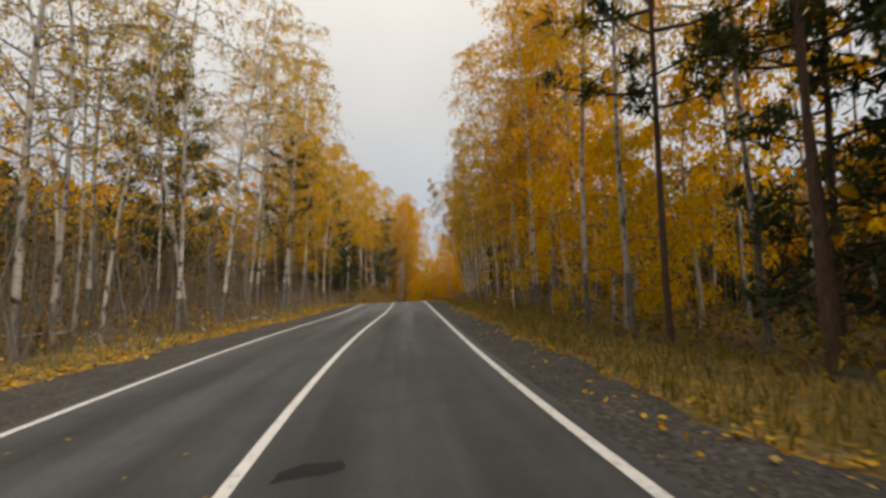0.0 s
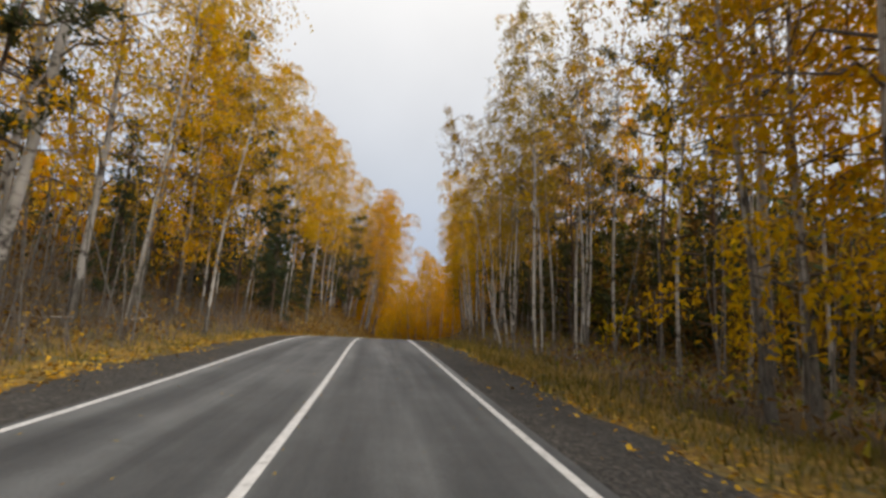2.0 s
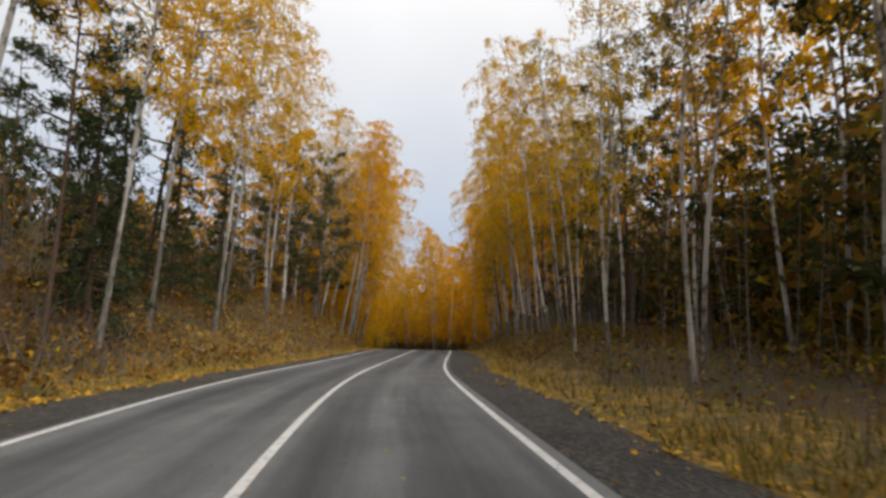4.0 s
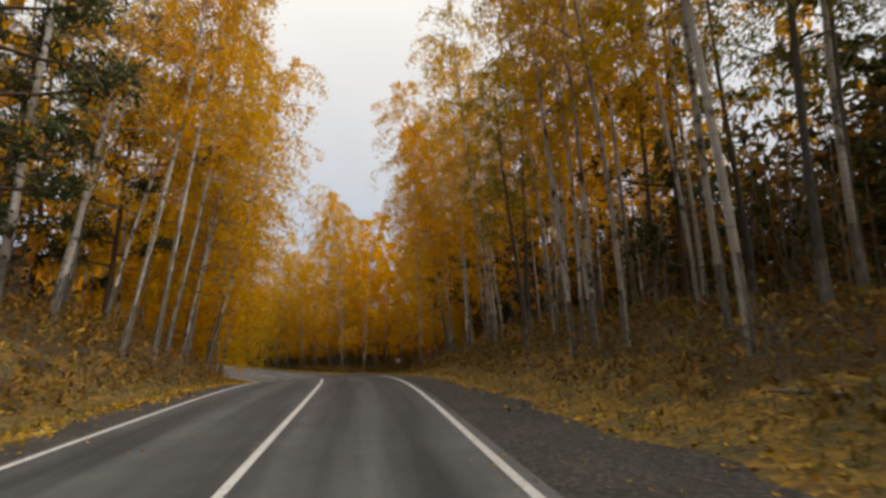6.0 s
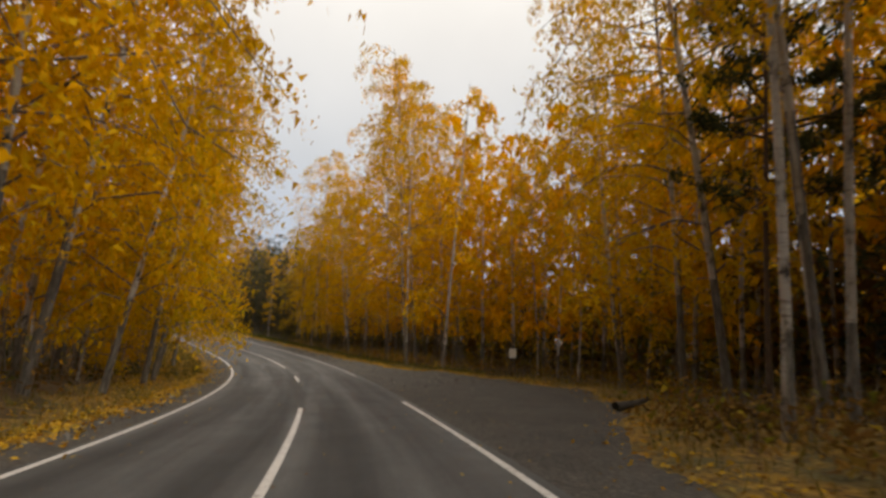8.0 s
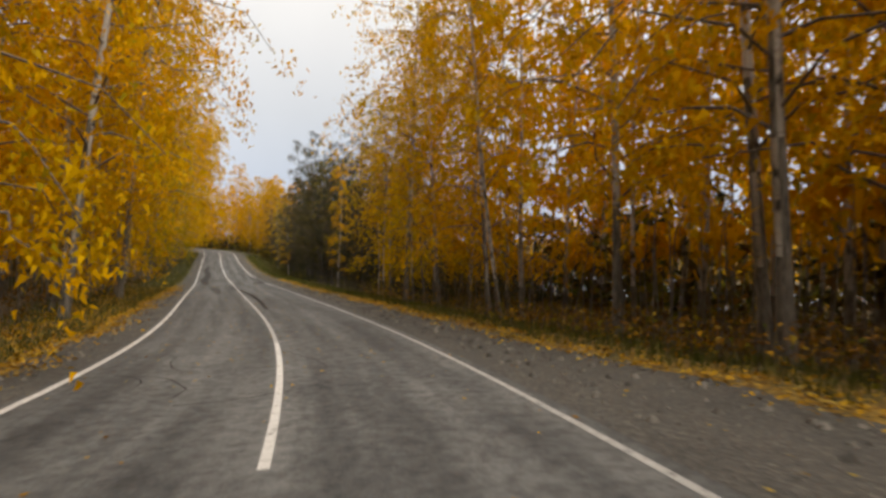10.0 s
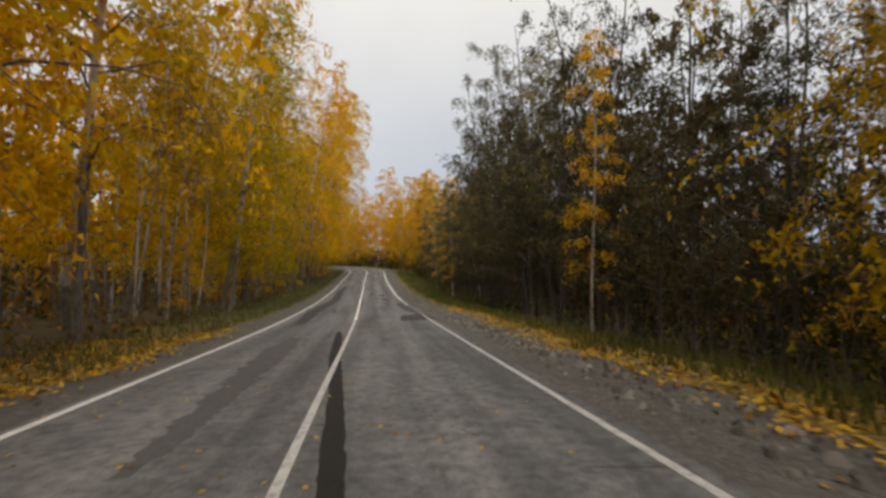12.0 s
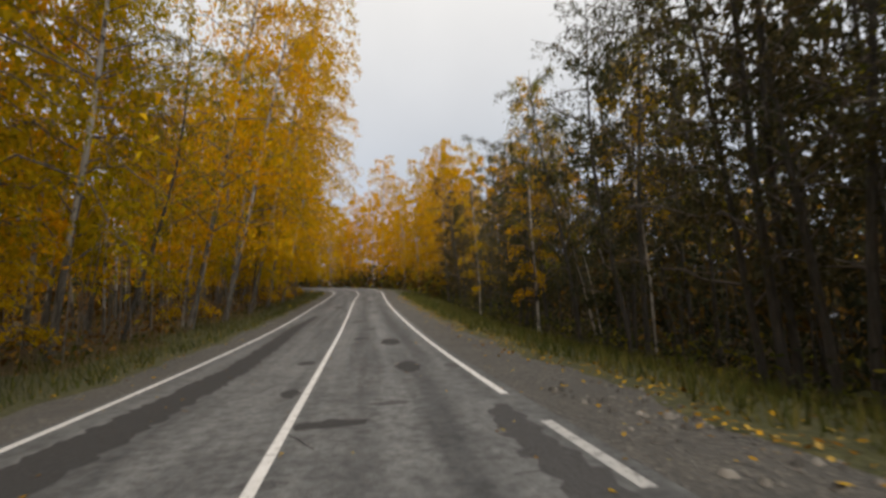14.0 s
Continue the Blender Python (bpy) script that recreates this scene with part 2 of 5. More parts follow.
BIRCH = bark_birch()
BUTT = bark_plain("birch_foot_bark", (0.022, 0.019, 0.017), (0.24, 0.225, 0.20), 4.0)
TWIG = bark_plain("twig_bark", (0.07, 0.057, 0.05), (0.19, 0.165, 0.145))
STEM = bark_plain("young_stem_bark", (0.06, 0.054, 0.048), (0.26, 0.24, 0.215))
PINEBARK = bark_plain("pine_bark", (0.035, 0.024, 0.018), (0.13, 0.080, 0.05), 5.0)
ALDERBARK = bark_plain("alder_bark", (0.030, 0.027, 0.024), (0.10, 0.092, 0.082), 5.0)


def road_material():
    m, n, l, b = material("asphalt", 0.8)
    uv = n.new("ShaderNodeUVMap")
    sep = n.new("ShaderNodeSeparateXYZ")
    l.new(uv.outputs["UV"], sep.inputs["Vector"])
    co = object_co(n)
    grain = noise_of(n, l, co, 55.0, 3.0, 0.7)
    col = ramp(n, l, grain, [(0.25, (0.036, 0.038, 0.041)), (0.75, (0.092, 0.097, 0.104))])
    stretched = n.new("ShaderNodeMapping")
    stretched.inputs["Scale"].default_value = (1.1, 0.05, 1)
    l.new(uv.outputs["UV"], stretched.inputs["Vector"])
    bands = noise_of(n, l, stretched.outputs["Vector"], 1.4, 3.0)
    col = mixed(n, l, "MULTIPLY", 1.0, col, ramp(n, l, bands, [(0.36, (0.62, 0.62, 0.63)), (0.62, (1.32, 1.31, 1.29))]))
    blot = noise_of(n, l, co, 0.8, 5.0, 0.65)
    col = mixed(n, l, "MULTIPLY", 1.0, col, ramp(n, l, blot, [(0.35, (0.80, 0.80, 0.80)), (0.65, (1.12, 1.12, 1.10))]))
    plain = col
    # wheel tracks polished dark, the crown of each lane paler
    wave = n.new("ShaderNodeMath")
    wave.operation = "MULTIPLY"
    wave.inputs[1].default_value = 2 * math.pi / 1.43
    l.new(sep.outputs["X"], wave.inputs[0])
    cosine = n.new("ShaderNodeMath")
    cosine.operation = "COSINE"
    l.new(wave.outputs["Value"], cosine.inputs[0])
    half = n.new("ShaderNodeMapRange")
    half.inputs["From Min"].default_value, half.inputs["From Max"].default_value = -1, 1
    l.new(cosine.outputs["Value"], half.inputs["Value"])
    col = mixed(n, l, "MULTIPLY", 1.0, col, ramp(n, l, half.outputs["Result"], [(0.0, (0.74, 0.74, 0.75)), (1.0, (1.22, 1.22, 1.21))]))
    # the older, greyer surface past the bend
    old = n.new("ShaderNodeMapRange")
    old.inputs["From Min"].default_value, old.inputs["From Max"].default_value = 108.0, 135.0
    l.new(sep.outputs["Y"], old.inputs["Value"])
    fac = old.outputs["Result"]
    older = mixed(n, l, "MULTIPLY", 1.0, mixed(n, l, "MIX", 0.4, plain, col), (1.5, 1.49, 1.47))
    fleck = noise_of(n, l, co, 6.0, 6.0, 0.75)
    older = mixed(n, l, "MULTIPLY", 1.0, older, ramp(n, l, fleck, [(0.36, (0.55, 0.55, 0.56)), (0.60, (1.3, 1.29, 1.27))]))
    col = mixed(n, l, "MIX", fac, col, older)
    # tone by distance: dark at the start, palest near 42 m, unchanged from 90
    stretch_tone = n.new("ShaderNodeMapRange")
    stretch_tone.inputs["From Min"].default_value, stretch_tone.inputs["From Max"].default_value = -10.0, 90.0
    l.new(sep.outputs["Y"], stretch_tone.inputs["Value"])
    l.new(mixed(n, l, "MULTIPLY", 1.0, col, ramp(n, l, stretch_tone.outputs["Result"], [(0.12, (0.60, 0.60, 0.62)), (0.35, (0.88, 0.88, 0.88)), (0.45, (1.6, 1.6, 1.58)), (0.52, (1.75, 1.75, 1.73)), (0.68, (1.55, 1.54, 1.52)), (1.0, (1, 1, 1))])), b.inputs["Base Color"])
    bumped(n, l, b, grain, 0.35, 0.008)
    return m


def gravel_material():
    m, n, l, b = material("shoulder_gravel", 0.95)
    co = object_co(n)
    v = n.new("ShaderNodeTexVoronoi")
    v.inputs["Scale"].default_value = 22.0
    l.new(co, v.inputs["Vector"])
    col = ramp(n, l, v.outputs["Color"], [(0.1, (0.036, 0.035, 0.034)), (0.6, (0.085, 0.081, 0.077)), (0.95, (0.19, 0.175, 0.16))])
    blot = noise_of(n, l, co, 0.9, 5.0)
    col = mixed(n, l, "MULTIPLY", 1.0, col, ramp(n, l, blot, [(0.3, (0.62, 0.62, 0.62)), (0.7, (1.15, 1.1, 1.02))]))
    uv = n.new("ShaderNodeUVMap")
    sep = n.new("ShaderNodeSeparateXYZ")
    l.new(uv.outputs["UV"], sep.inputs["Vector"])
    past = n.new("ShaderNodeMapRange")
    past.inputs["From Min"].default_value, past.inputs["From Max"].default_value = 70.0, 130.0
    l.new(sep.outputs["Y"], past.inputs["Value"])
    millings = mixed(n, l, "MULTIPLY", 1.0, col, (0.60, 0.60, 0.60))
    pale = mixed(n, l, "MIX", 0.45, mixed(n, l, "MULTIPLY", 1.0, col, (1.0, 1.01, 1.01)), (0.09, 0.088, 0.084))
    l.new(mixed(n, l, "MIX", past.outputs["Result"], millings, pale), b.inputs["Base Color"])
    bumped(n, l, b, v.outputs["Distance"], 0.9, 0.03)
    return m


def paint_material(name="road_paint", wear=0.0, tone=1.0):
    m, n, l, b = material(name, 0.6)
    worn = noise_of(n, l, object_co(n), 9.0, 6.0, 0.75)
    l.new(ramp(n, l, worn, [(0.30 + wear, (0.12, 0.12, 0.12)), (0.44 + wear, (0.56 * tone, 0.56 * tone, 0.56 * tone)), (0.7 + wear * 0.5, (0.72 * tone, 0.72 * tone, 0.72 * tone))]), b.inputs["Base Color"])
    return m


def patch_material(name="fresh_asphalt", tone=1.0):
    m, n, l, b = material(name, 0.85)
    b.inputs["Specular IOR Level"].default_value = 0.2
    f = noise_of(n, l, object_co(n), 40.0, 3.0, 0.7)
    l.new(ramp(n, l, f, [(0.3, (0.015 * tone, 0.015 * tone, 0.016 * tone)), (0.75, (0.045 * tone, 0.045 * tone, 0.046 * tone))]), b.inputs["Base Color"])
    bumped(n, l, b, f, 0.4, 0.008)
    return m


def earth_material():
    m, n, l, b = material("forest_floor", 1.0)
    co = object_co(n)
    fine = noise_of(n, l, co, 9.0, 6.0, 0.7)
    col = ramp(n, l, fine, [(0.3, (0.030, 0.022, 0.012)), (0.5, (0.085, 0.055, 0.022)), (0.72, (0.20, 0.12, 0.035))])
    blot = noise_of(n, l, co, 0.35, 4.0)
    col = mixed(n, l, "MIX", ramp(n, l, blot, [(0.45, (0, 0, 0)), (0.65, (0.6, 0.6, 0.6))]), col, (0.055, 0.055, 0.02))
    l.new(col, b.inputs["Base Color"])
    bumped(n, l, b, fine, 1.0, 0.08)
    return m


def verge_material():
    m, n, l, b = material("leaf_strewn_verge", 1.0)
    co = object_co(n)
    v = n.new("ShaderNodeTexVoronoi")
    v.inputs["Scale"].default_value = 11.0
    l.new(co, v.inputs["Vector"])
    leaves = ramp(n, l, v.outputs["Color"], [(0.1, (0.075, 0.042, 0.011)), (0.5, (0.20, 0.115, 0.018)), (0.9, (0.33, 0.20, 0.03))])
    soil = ramp(n, l, noise_of(n, l, co, 8.0, 5.0), [(0.3, (0.04, 0.035, 0.015)), (0.7, (0.13, 0.11, 0.04))])
    cover = ramp(n, l, noise_of(n, l, co, 1.1, 5.0, 0.7), [(0.38, (0, 0, 0)), (0.56, (1, 1, 1))])
    uv = n.new("ShaderNodeUVMap")
    sep = n.new("ShaderNodeSeparateXYZ")
    l.new(uv.outputs["UV"], sep.inputs["Vector"])
    past = n.new("ShaderNodeMapRange")
    past.inputs["From Min"].default_value, past.inputs["From Max"].default_value = 166.0, 184.0
    l.new(sep.outputs["Y"], past.inputs["Value"])
    turf = ramp(n, l, noise_of(n, l, co, 5.0, 6.0, 0.7), [(0.3, (0.028, 0.030, 0.012)), (0.55, (0.065, 0.066, 0.024)), (0.75, (0.13, 0.10, 0.035))])
    strewn = mixed(n, l, "MIX", cover, soil, leaves)
    l.new(mixed(n, l, "MIX", past.outputs["Result"], strewn, turf), b.inputs["Base Color"])
    bumped(n, l, b, v.outputs["Distance"], 0.8, 0.03)
    return m


ASPHALT, GRAVEL, PAINT, PATCH, EARTH, VERGE = road_material(), gravel_material(), paint_material(), patch_material("fresh_asphalt", 1.5), earth_material(), verge_material()
TAR = patch_material("tar_seam", 0.6)
MIDPATCH = patch_material("worn_patch", 2.1)
OLDPATCH = patch_material("weathered_patch", 2.7)
WORN = paint_material("worn_road_paint", 0.04, 0.7)


# ---- mesh building ----
def fast_mesh(name, verts, faces, *mats, index=None, uv=None, smooth=False):
    """A mesh of quads from arrays."""
    verts, faces = np.asarray(verts, np.float32), np.asarray(faces, np.int32)
    me = bpy.data.meshes.new(name)
    me.vertices.add(len(verts))
    me.vertices.foreach_set("co", verts.ravel())
    k = faces.shape[1]
    me.loops.add(faces.size)
    me.loops.foreach_set("vertex_index", faces.ravel())
    me.polygons.add(len(faces))
    me.polygons.foreach_set("loop_start", np.arange(0, faces.size, k, dtype=np.int32))
    if index is not None:
        me.polygons.foreach_set("material_index", np.asarray(index, np.int32))
    if smooth:
        me.polygons.foreach_set("use_smooth", np.ones(len(faces), bool))
    if uv is not None:
        layer = me.uv_layers.new(name="UVMap")
        layer.data.foreach_set("uv", np.asarray(uv, np.float32)[faces.ravel()].ravel())
    for m in mats:
        me.materials.append(m)
    me.update()
    me.validate()
    return me


def joined(pieces):
    verts, faces, n = [], [], 0
    for v, f in pieces:
        verts.append(v)
        faces.append(f + n)
        n += len(v)
    return np.concatenate(verts), np.concatenate(faces)


def tube(path, radii, sides=6):
    path, radii = np.asarray(path, float), np.asarray(radii, float)
    t = np.gradient(path, axis=0)
    t /= np.linalg.norm(t, axis=1, keepdims=True) + 1e-9
    ref = np.where(np.abs(t[:, 2:3]) > 0.9, [[1.0, 0, 0]], [[0, 0, 1.0]])
    u = np.cross(t, ref)
    u /= np.linalg.norm(u, axis=1, keepdims=True) + 1e-9
    w = np.cross(t, u)
    a = np.arange(sides) * 2 * math.pi / sides
    v = path[:, None] + radii[:, None, None] * (np.cos(a)[None, :, None] * u[:, None] + np.sin(a)[None, :, None] * w[:, None])
    i, j = np.meshgrid(np.arange(len(path) - 1), np.arange(sides), indexing="ij")
    k = (j + 1) % sides
    f = np.stack([i * sides + j, i * sides + k, (i + 1) * sides + k, (i + 1) * sides + j], -1).reshape(-1, 4)
    return v.reshape(-1, 3), f


def leaf_tips(centres, size, rng, hang=0.95, slim=0.58):
    """Small three-cornered leaves and needle tufts."""
    n = len(centres)
    u = rng.normal(size=(n, 3))
    u[:, 2] -= hang * 1.6
    u /= np.linalg.norm(u, axis=1, keepdims=True)
    w = np.cross(u, rng.normal(size=(n, 3)))
    w /= np.linalg.norm(w, axis=1, keepdims=True) + 1e-9
    a = (size * rng.uniform(0.6, 1.4, n))[:, None] / 2
    v = np.stack([centres - u * a * 1.15 - w * a * slim, centres - u * a * 0.9 + w * a * slim, centres + u * a * 1.25], 1)
    return v.reshape(-1, 3), np.arange(3 * n).reshape(-1, 3)


def part(name, mesh, parent, label=""):
    ob = new(name, mesh)
    ob.parent = parent
    return tagged(ob, label)


def thing(name, label, category, group=""):
    ob = new(name)
    ob.empty_display_size = 0.3
    return tagged(ob, label, category, group)


def trunk_path(rng, height, lean, sway, steps=12):
    q = np.linspace(0, 1, steps)
    a, b = rng.uniform(0, 2 * math.pi, 2)
    x = lean[0] * height * q ** 1.3 + sway * np.sin(q * 4.2 + a) * q
    y = lean[1] * height * q ** 1.3 + sway * np.sin(q * 3.6 + b) * q
    return np.stack([x, y, height * q], -1)


def on_path(path, q):
    z = np.linspace(0, 1, len(path))
    return np.stack([np.interp(q, z, path[:, i]) for i in range(3)], -1)


def broadleaf(name, label, category, seed, height, girth, crown_from, spread, leaves, leaf, mat, bark=BIRCH, foot=BUTT,
              lean=(0, 0), sway=0.25, limbs=30, droop=0.8, strand=1.2, stems=1, twigs=0, sides=7, rise=0.75, foot_part=0.07, core=0.12, spots_each=9, bough_steps=5):
    """A birch, aspen or alder: tapered trunks, limbs that rise and droop, leaves hanging on strands."""
    rng = np.random.default_rng(seed)
    tree = thing(name, label, category, {"birch_tree": "birches along the road", "alder_tree": "alders along the road", "birch_sapling": "young birches"}.get(name, ""))
    wood, boughs, spots = [], [], []
    for k in range(stems):
        ang = k * 2.4 + seed
        off = np.array([math.cos(ang), math.sin(ang), 0]) * (0.0 if stems == 1 else 0.28)
        h = height * (1 - 0.12 * k)
        ln = (lean[0] + (0 if stems == 1 else 0.07 * math.cos(ang)), lean[1] + (0 if stems == 1 else 0.07 * math.sin(ang)))
        path = trunk_path(rng, h, ln, sway) + off
        q = np.linspace(0, 1, len(path))
        r = girth * (1 - 0.12 * k) * (1 - q) ** 0.85 + 0.012
        r[0] *= 1.35
        path[0, 2] -= 0.25
        wood.append(tube(path, r, sides))
        boughs.append(tube(path, 0.02 * (1 - q) + 0.006, 3))
        nl = limbs // stems
        for i in range(nl):
            u = (i + rng.uniform(0.1, 0.9)) / nl
            z = crown_from + (0.985 - crown_from) * u ** 0.95
            base = on_path(path, z)
            shape = (0.35 + 0.65 * math.sin(math.pi * min(1, 0.22 + 0.80 * u) ** 0.9)) if u < 0.75 else (1.02 - 0.9 * (u - 0.25) ** 1.6)
            length = max(0.5, spread * shape * rng.uniform(0.65, 1.08))
            az = i * 2.399 + rng.uniform(-0.5, 0.5)
            out = np.array([math.cos(az), math.sin(az), 0])
            qq = np.linspace(0, 1, bough_steps)[:, None]
            up = rise * rng.uniform(0.7, 1.3)
            line = base + out * length * qq + np.array([0, 0, 1]) * length * (up * qq - droop * qq ** 2)
            line[1:] += rng.normal(0, 0.05 * length, (bough_steps - 1, 3))
            boughs.append(tube(line, (0.013 + 0.22 * girth * (1 - z)) * (1 - 0.85 * qq[:, 0]) + 0.004, 4 if bough_steps > 3 else 3))
            for _ in range(spots_each):
                w = rng.uniform(0.2, 1.0)
                turn = az + rng.choice([-1, 1]) * rng.uniform(0.15, 1.35) * (1.2 - 0.7 * w)
                aim = np.array([math.cos(turn), math.sin(turn), 0])
                spots.append((on_path(line, w), aim, max(0.3, length * rng.uniform(0.2, 0.44) * (1.2 - 0.5 * w)), strand * rng.uniform(0.3, 1.3)))
    per = max(1, leaves // len(spots))
    cloud = []
    for p, aim, reach, drop in spots:
        m = max(1, int(per * rng.uniform(0.4, 1.6)))
        t = rng.uniform(0, 1, m) ** 0.75
        fall = 0.18 * reach * t - 0.6 * reach * t ** 2 - drop * rng.uniform(0, 1, m) ** 1.7 * (0.35 + 0.65 * t)
        cloud.append(p + aim * (reach * t)[:, None] + np.stack([np.zeros(m), np.zeros(m), fall], -1) + rng.normal(0, 0.05 + 0.04 * reach, (m, 3)))
    for i in range(twigs):
        p, aim, reach, drop = spots[(i * 7) % len(spots)]
        mid = p + aim * reach * 0.55 + rng.normal(0, 0.05, 3)
        end = p + aim * reach * rng.uniform(0.8, 1.2) + np.array([0, 0, -0.42 * reach - drop * rng.uniform(0, 0.6)])
        boughs.append(tube(np.stack([p, mid, end]), [0.010, 0.007, 0.003], 3))
    wv, wf = joined(wood)
    low = wv[wf].mean(1)[:, 2] < height * foot_part * rng.uniform(0.5, 1.6, len(wf))
    part("trunk", fast_mesh(name + "_trunk", wv, wf, bark, foot, index=low.astype(int), smooth=True), tree)
    bv, bf = joined(boughs)
    part("branchwork", fast_mesh(name + "_limbs", bv, bf, TWIG, smooth=True), tree)
    cloud = np.concatenate(cloud)
    pick = rng.integers(0, len(cloud), int(len(cloud) * core))
    axis = on_path(path, np.clip(cloud[pick, 2] / height, 0, 1))
    inner = axis + (cloud[pick] - axis) * rng.uniform(0.2, 0.65, (len(pick), 1))
    lv, lf = joined([leaf_tips(cloud, leaf, rng), leaf_tips(inner, leaf * 1.45, rng)])
    part("crown", fast_mesh(name + "_crown", lv, lf, mat), tree)
    return tree


def conifer(name, label, category, seed, height, girth, crown_from, spread, tufts, bark=PINEBARK, layered=False, needle=0.31, per=8, slim=0.22):
    """A pine with clumps on crooked limbs, or a spruce with drooping whorls."""
    rng = np.random.default_rng(seed)
    tree = thing(name, label, category, "spruces by the road" if layered else "pines by the road")
    path = trunk_path(rng, height, (0, 0), 0.12 if layered else 0.25)
    q = np.linspace(0, 1, len(path))
    path[0, 2] -= 0.25
    wv, wf = tube(path, girth * (1 - q) ** 0.8 + 0.015, 7)
    part("trunk", fast_mesh(name + "_trunk", wv, wf, bark, smooth=True), tree)
    boughs, cloud = [tube(path, 0.03 * (1 - q) + 0.006, 3)], []
    n = 46 if layered else 24
    for i in range(n):
        u = (i + rng.uniform(0, 1)) / n
        z = crown_from + (0.98 - crown_from) * u
        base = on_path(path, z)
        length = spread * ((1.05 - u) if layered else (0.55 + 0.6 * math.sin(math.pi * min(1.0, 0.25 + 0.75 * u)))) * rng.uniform(0.7, 1.2)
        az = i * 2.399 + rng.uniform(-0.4, 0.4)
        out = np.array([math.cos(az), math.sin(az), 0])
        qq = np.linspace(0, 1, 4)[:, None]
        line = base + out * length * qq + np.array([0, 0, 1]) * length * ((-0.1 * qq - 0.25 * qq ** 2) if layered else (0.05 * qq + 0.25 * qq ** 2))
        boughs.append(tube(line, (0.02 + 0.015 * length) * (1 - 0.8 * qq[:, 0]), 4))
        m = max(2, int(tufts / n * (0.5 + length / spread)))
        w = rng.uniform(0.15 if layered else 0.45, 1.05, m)
        c = on_path(line, np.minimum(w, 1)) + rng.normal(0, 1, (m, 3)) * np.array([0.16, 0.16, 0.05 if layered else 0.14]) * (0.6 + 0.25 * length)
        cloud.append(np.repeat(c, per, 0) + rng.normal(0, 0.10, (m * per, 3)))
    bv, bf = joined(boughs)
    part("branchwork", fast_mesh(name + "_limbs", bv, bf, bark, smooth=True), tree)
    lv, lf = leaf_tips(np.concatenate(cloud), needle, rng, hang=0.15, slim=slim)
    part("crown", fast_mesh(name + "_crown", lv, lf, NEEDLE), tree)
    return tree


# ---- ground, road, shoulders ----
def strip(name, s0, s1, lats, mat, lift=0.0, step=1.0, fit_ground=False, reach=None, dip=0.0, label="", category="", kind="structure"):
    s = np.arange(s0, s1 + 1e-6, step)
    lats = np.asarray(lats, float)
    si, li = np.meshgrid(s, lats, indexing="ij")
    if reach is not None:
        a, b = reach(s)
        li = a[:, None] + (b - a)[:, None] * li
    x, y, z = at(si, li)
    z = z + lift + (lie(si, li) if fit_ground else 0.0)
    z[:, 0] -= dip
    n = len(lats)
    i, j = np.meshgrid(np.arange(len(s) - 1), np.arange(n - 1), indexing="ij")
    f = np.stack([i * n + j, i * n + j + 1, (i + 1) * n + j + 1, (i + 1) * n + j], -1).reshape(-1, 4)
    if li[0, 0] > li[0, -1]:
        f = f[:, ::-1]
    me = fast_mesh(name, np.stack([x, y, z], -1).reshape(-1, 3), f, mat, uv=np.stack([li, si], -1).reshape(-1, 2), smooth=True)
    return tagged(new(name, me), label, category, kind=kind)


def spread_axis(lo, hi, step, far):
    mid = np.arange(lo, hi + 0.01, step)
    out, d = [], step
    edge = 0.0
    while edge < far:
        d *= 1.35
        edge += d
        out.append(edge)
    out = np.array(out)
    return np.concatenate([lo - out[::-1], mid, hi + out])


def build_ground():
    gx, gy = spread_axis(-85, 62, 1.1, 1500), spread_axis(-25, 262, 1.1, 1500)
    x, y = np.meshgrid(gx, gy, indexing="ij")
    s, lat = along(x, y)
    z = np.interp(s, SS, RZ) + lie(s, lat)
    rim = np.where(lat < 0, -verge_edge(s, -1), verge_edge(s, 1))
    z = z - 0.16 * ease((np.maximum(5.4, rim + 1.0) - np.abs(lat)) / 1.0)
    z = z - 0.25 * ease((3.6 - np.abs(lat)) / 0.8)
    n = len(gy)
    i, j = np.meshgrid(np.arange(len(gx) - 1), np.arange(n - 1), indexing="ij")
    f = np.stack([i * n + j, (i + 1) * n + j, (i + 1) * n + j + 1, i * n + j + 1], -1).reshape(-1, 4)
    me = fast_mesh("ground", np.stack([x.ravel(), y.ravel(), z], -1), f, EARTH, smooth=True)
    tagged(new("ground", me), "brown forest floor with fallen leaves and dull grass", "ground", kind="structure")


build_ground()
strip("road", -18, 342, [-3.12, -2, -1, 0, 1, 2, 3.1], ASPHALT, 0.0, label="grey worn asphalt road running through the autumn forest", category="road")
for side, word in ((-1, "left"), (1, "right")):
    inner = -3.08 if side < 0 else 3.05
    strip("shoulder_" + word, -18, 342, np.linspace(0, 1, 10), GRAVEL, -0.006, 0.5, True,
          lambda s, k=side, i=inner: (np.full_like(s, i), verge_edge(s, k) + k * 0.6), label="grey gravel shoulder with scattered leaves beside the asphalt", category="shoulder")
    strip("verge_" + word, -18, 342, [0, 0.12, 0.3, 0.55, 0.8, 1], VERGE, 0.022, 0.5, True,
          lambda s, k=side: (verge_edge(s, k), verge_edge(s, k) + k * (3.0 + 0.6 * np.sin(s * 0.37) + 0.4 * np.sin(s * 1.3))), 0.05,
          label="grass verge strewn with yellow birch leaves", category="verge")


def painted(name, s0, s1, lat, label, width=0.115, mat=PAINT):
    strip(name, s0, s1, [lat - width / 2, lat + width / 2], mat, 0.004, 0.5, label=label, category="road marking")


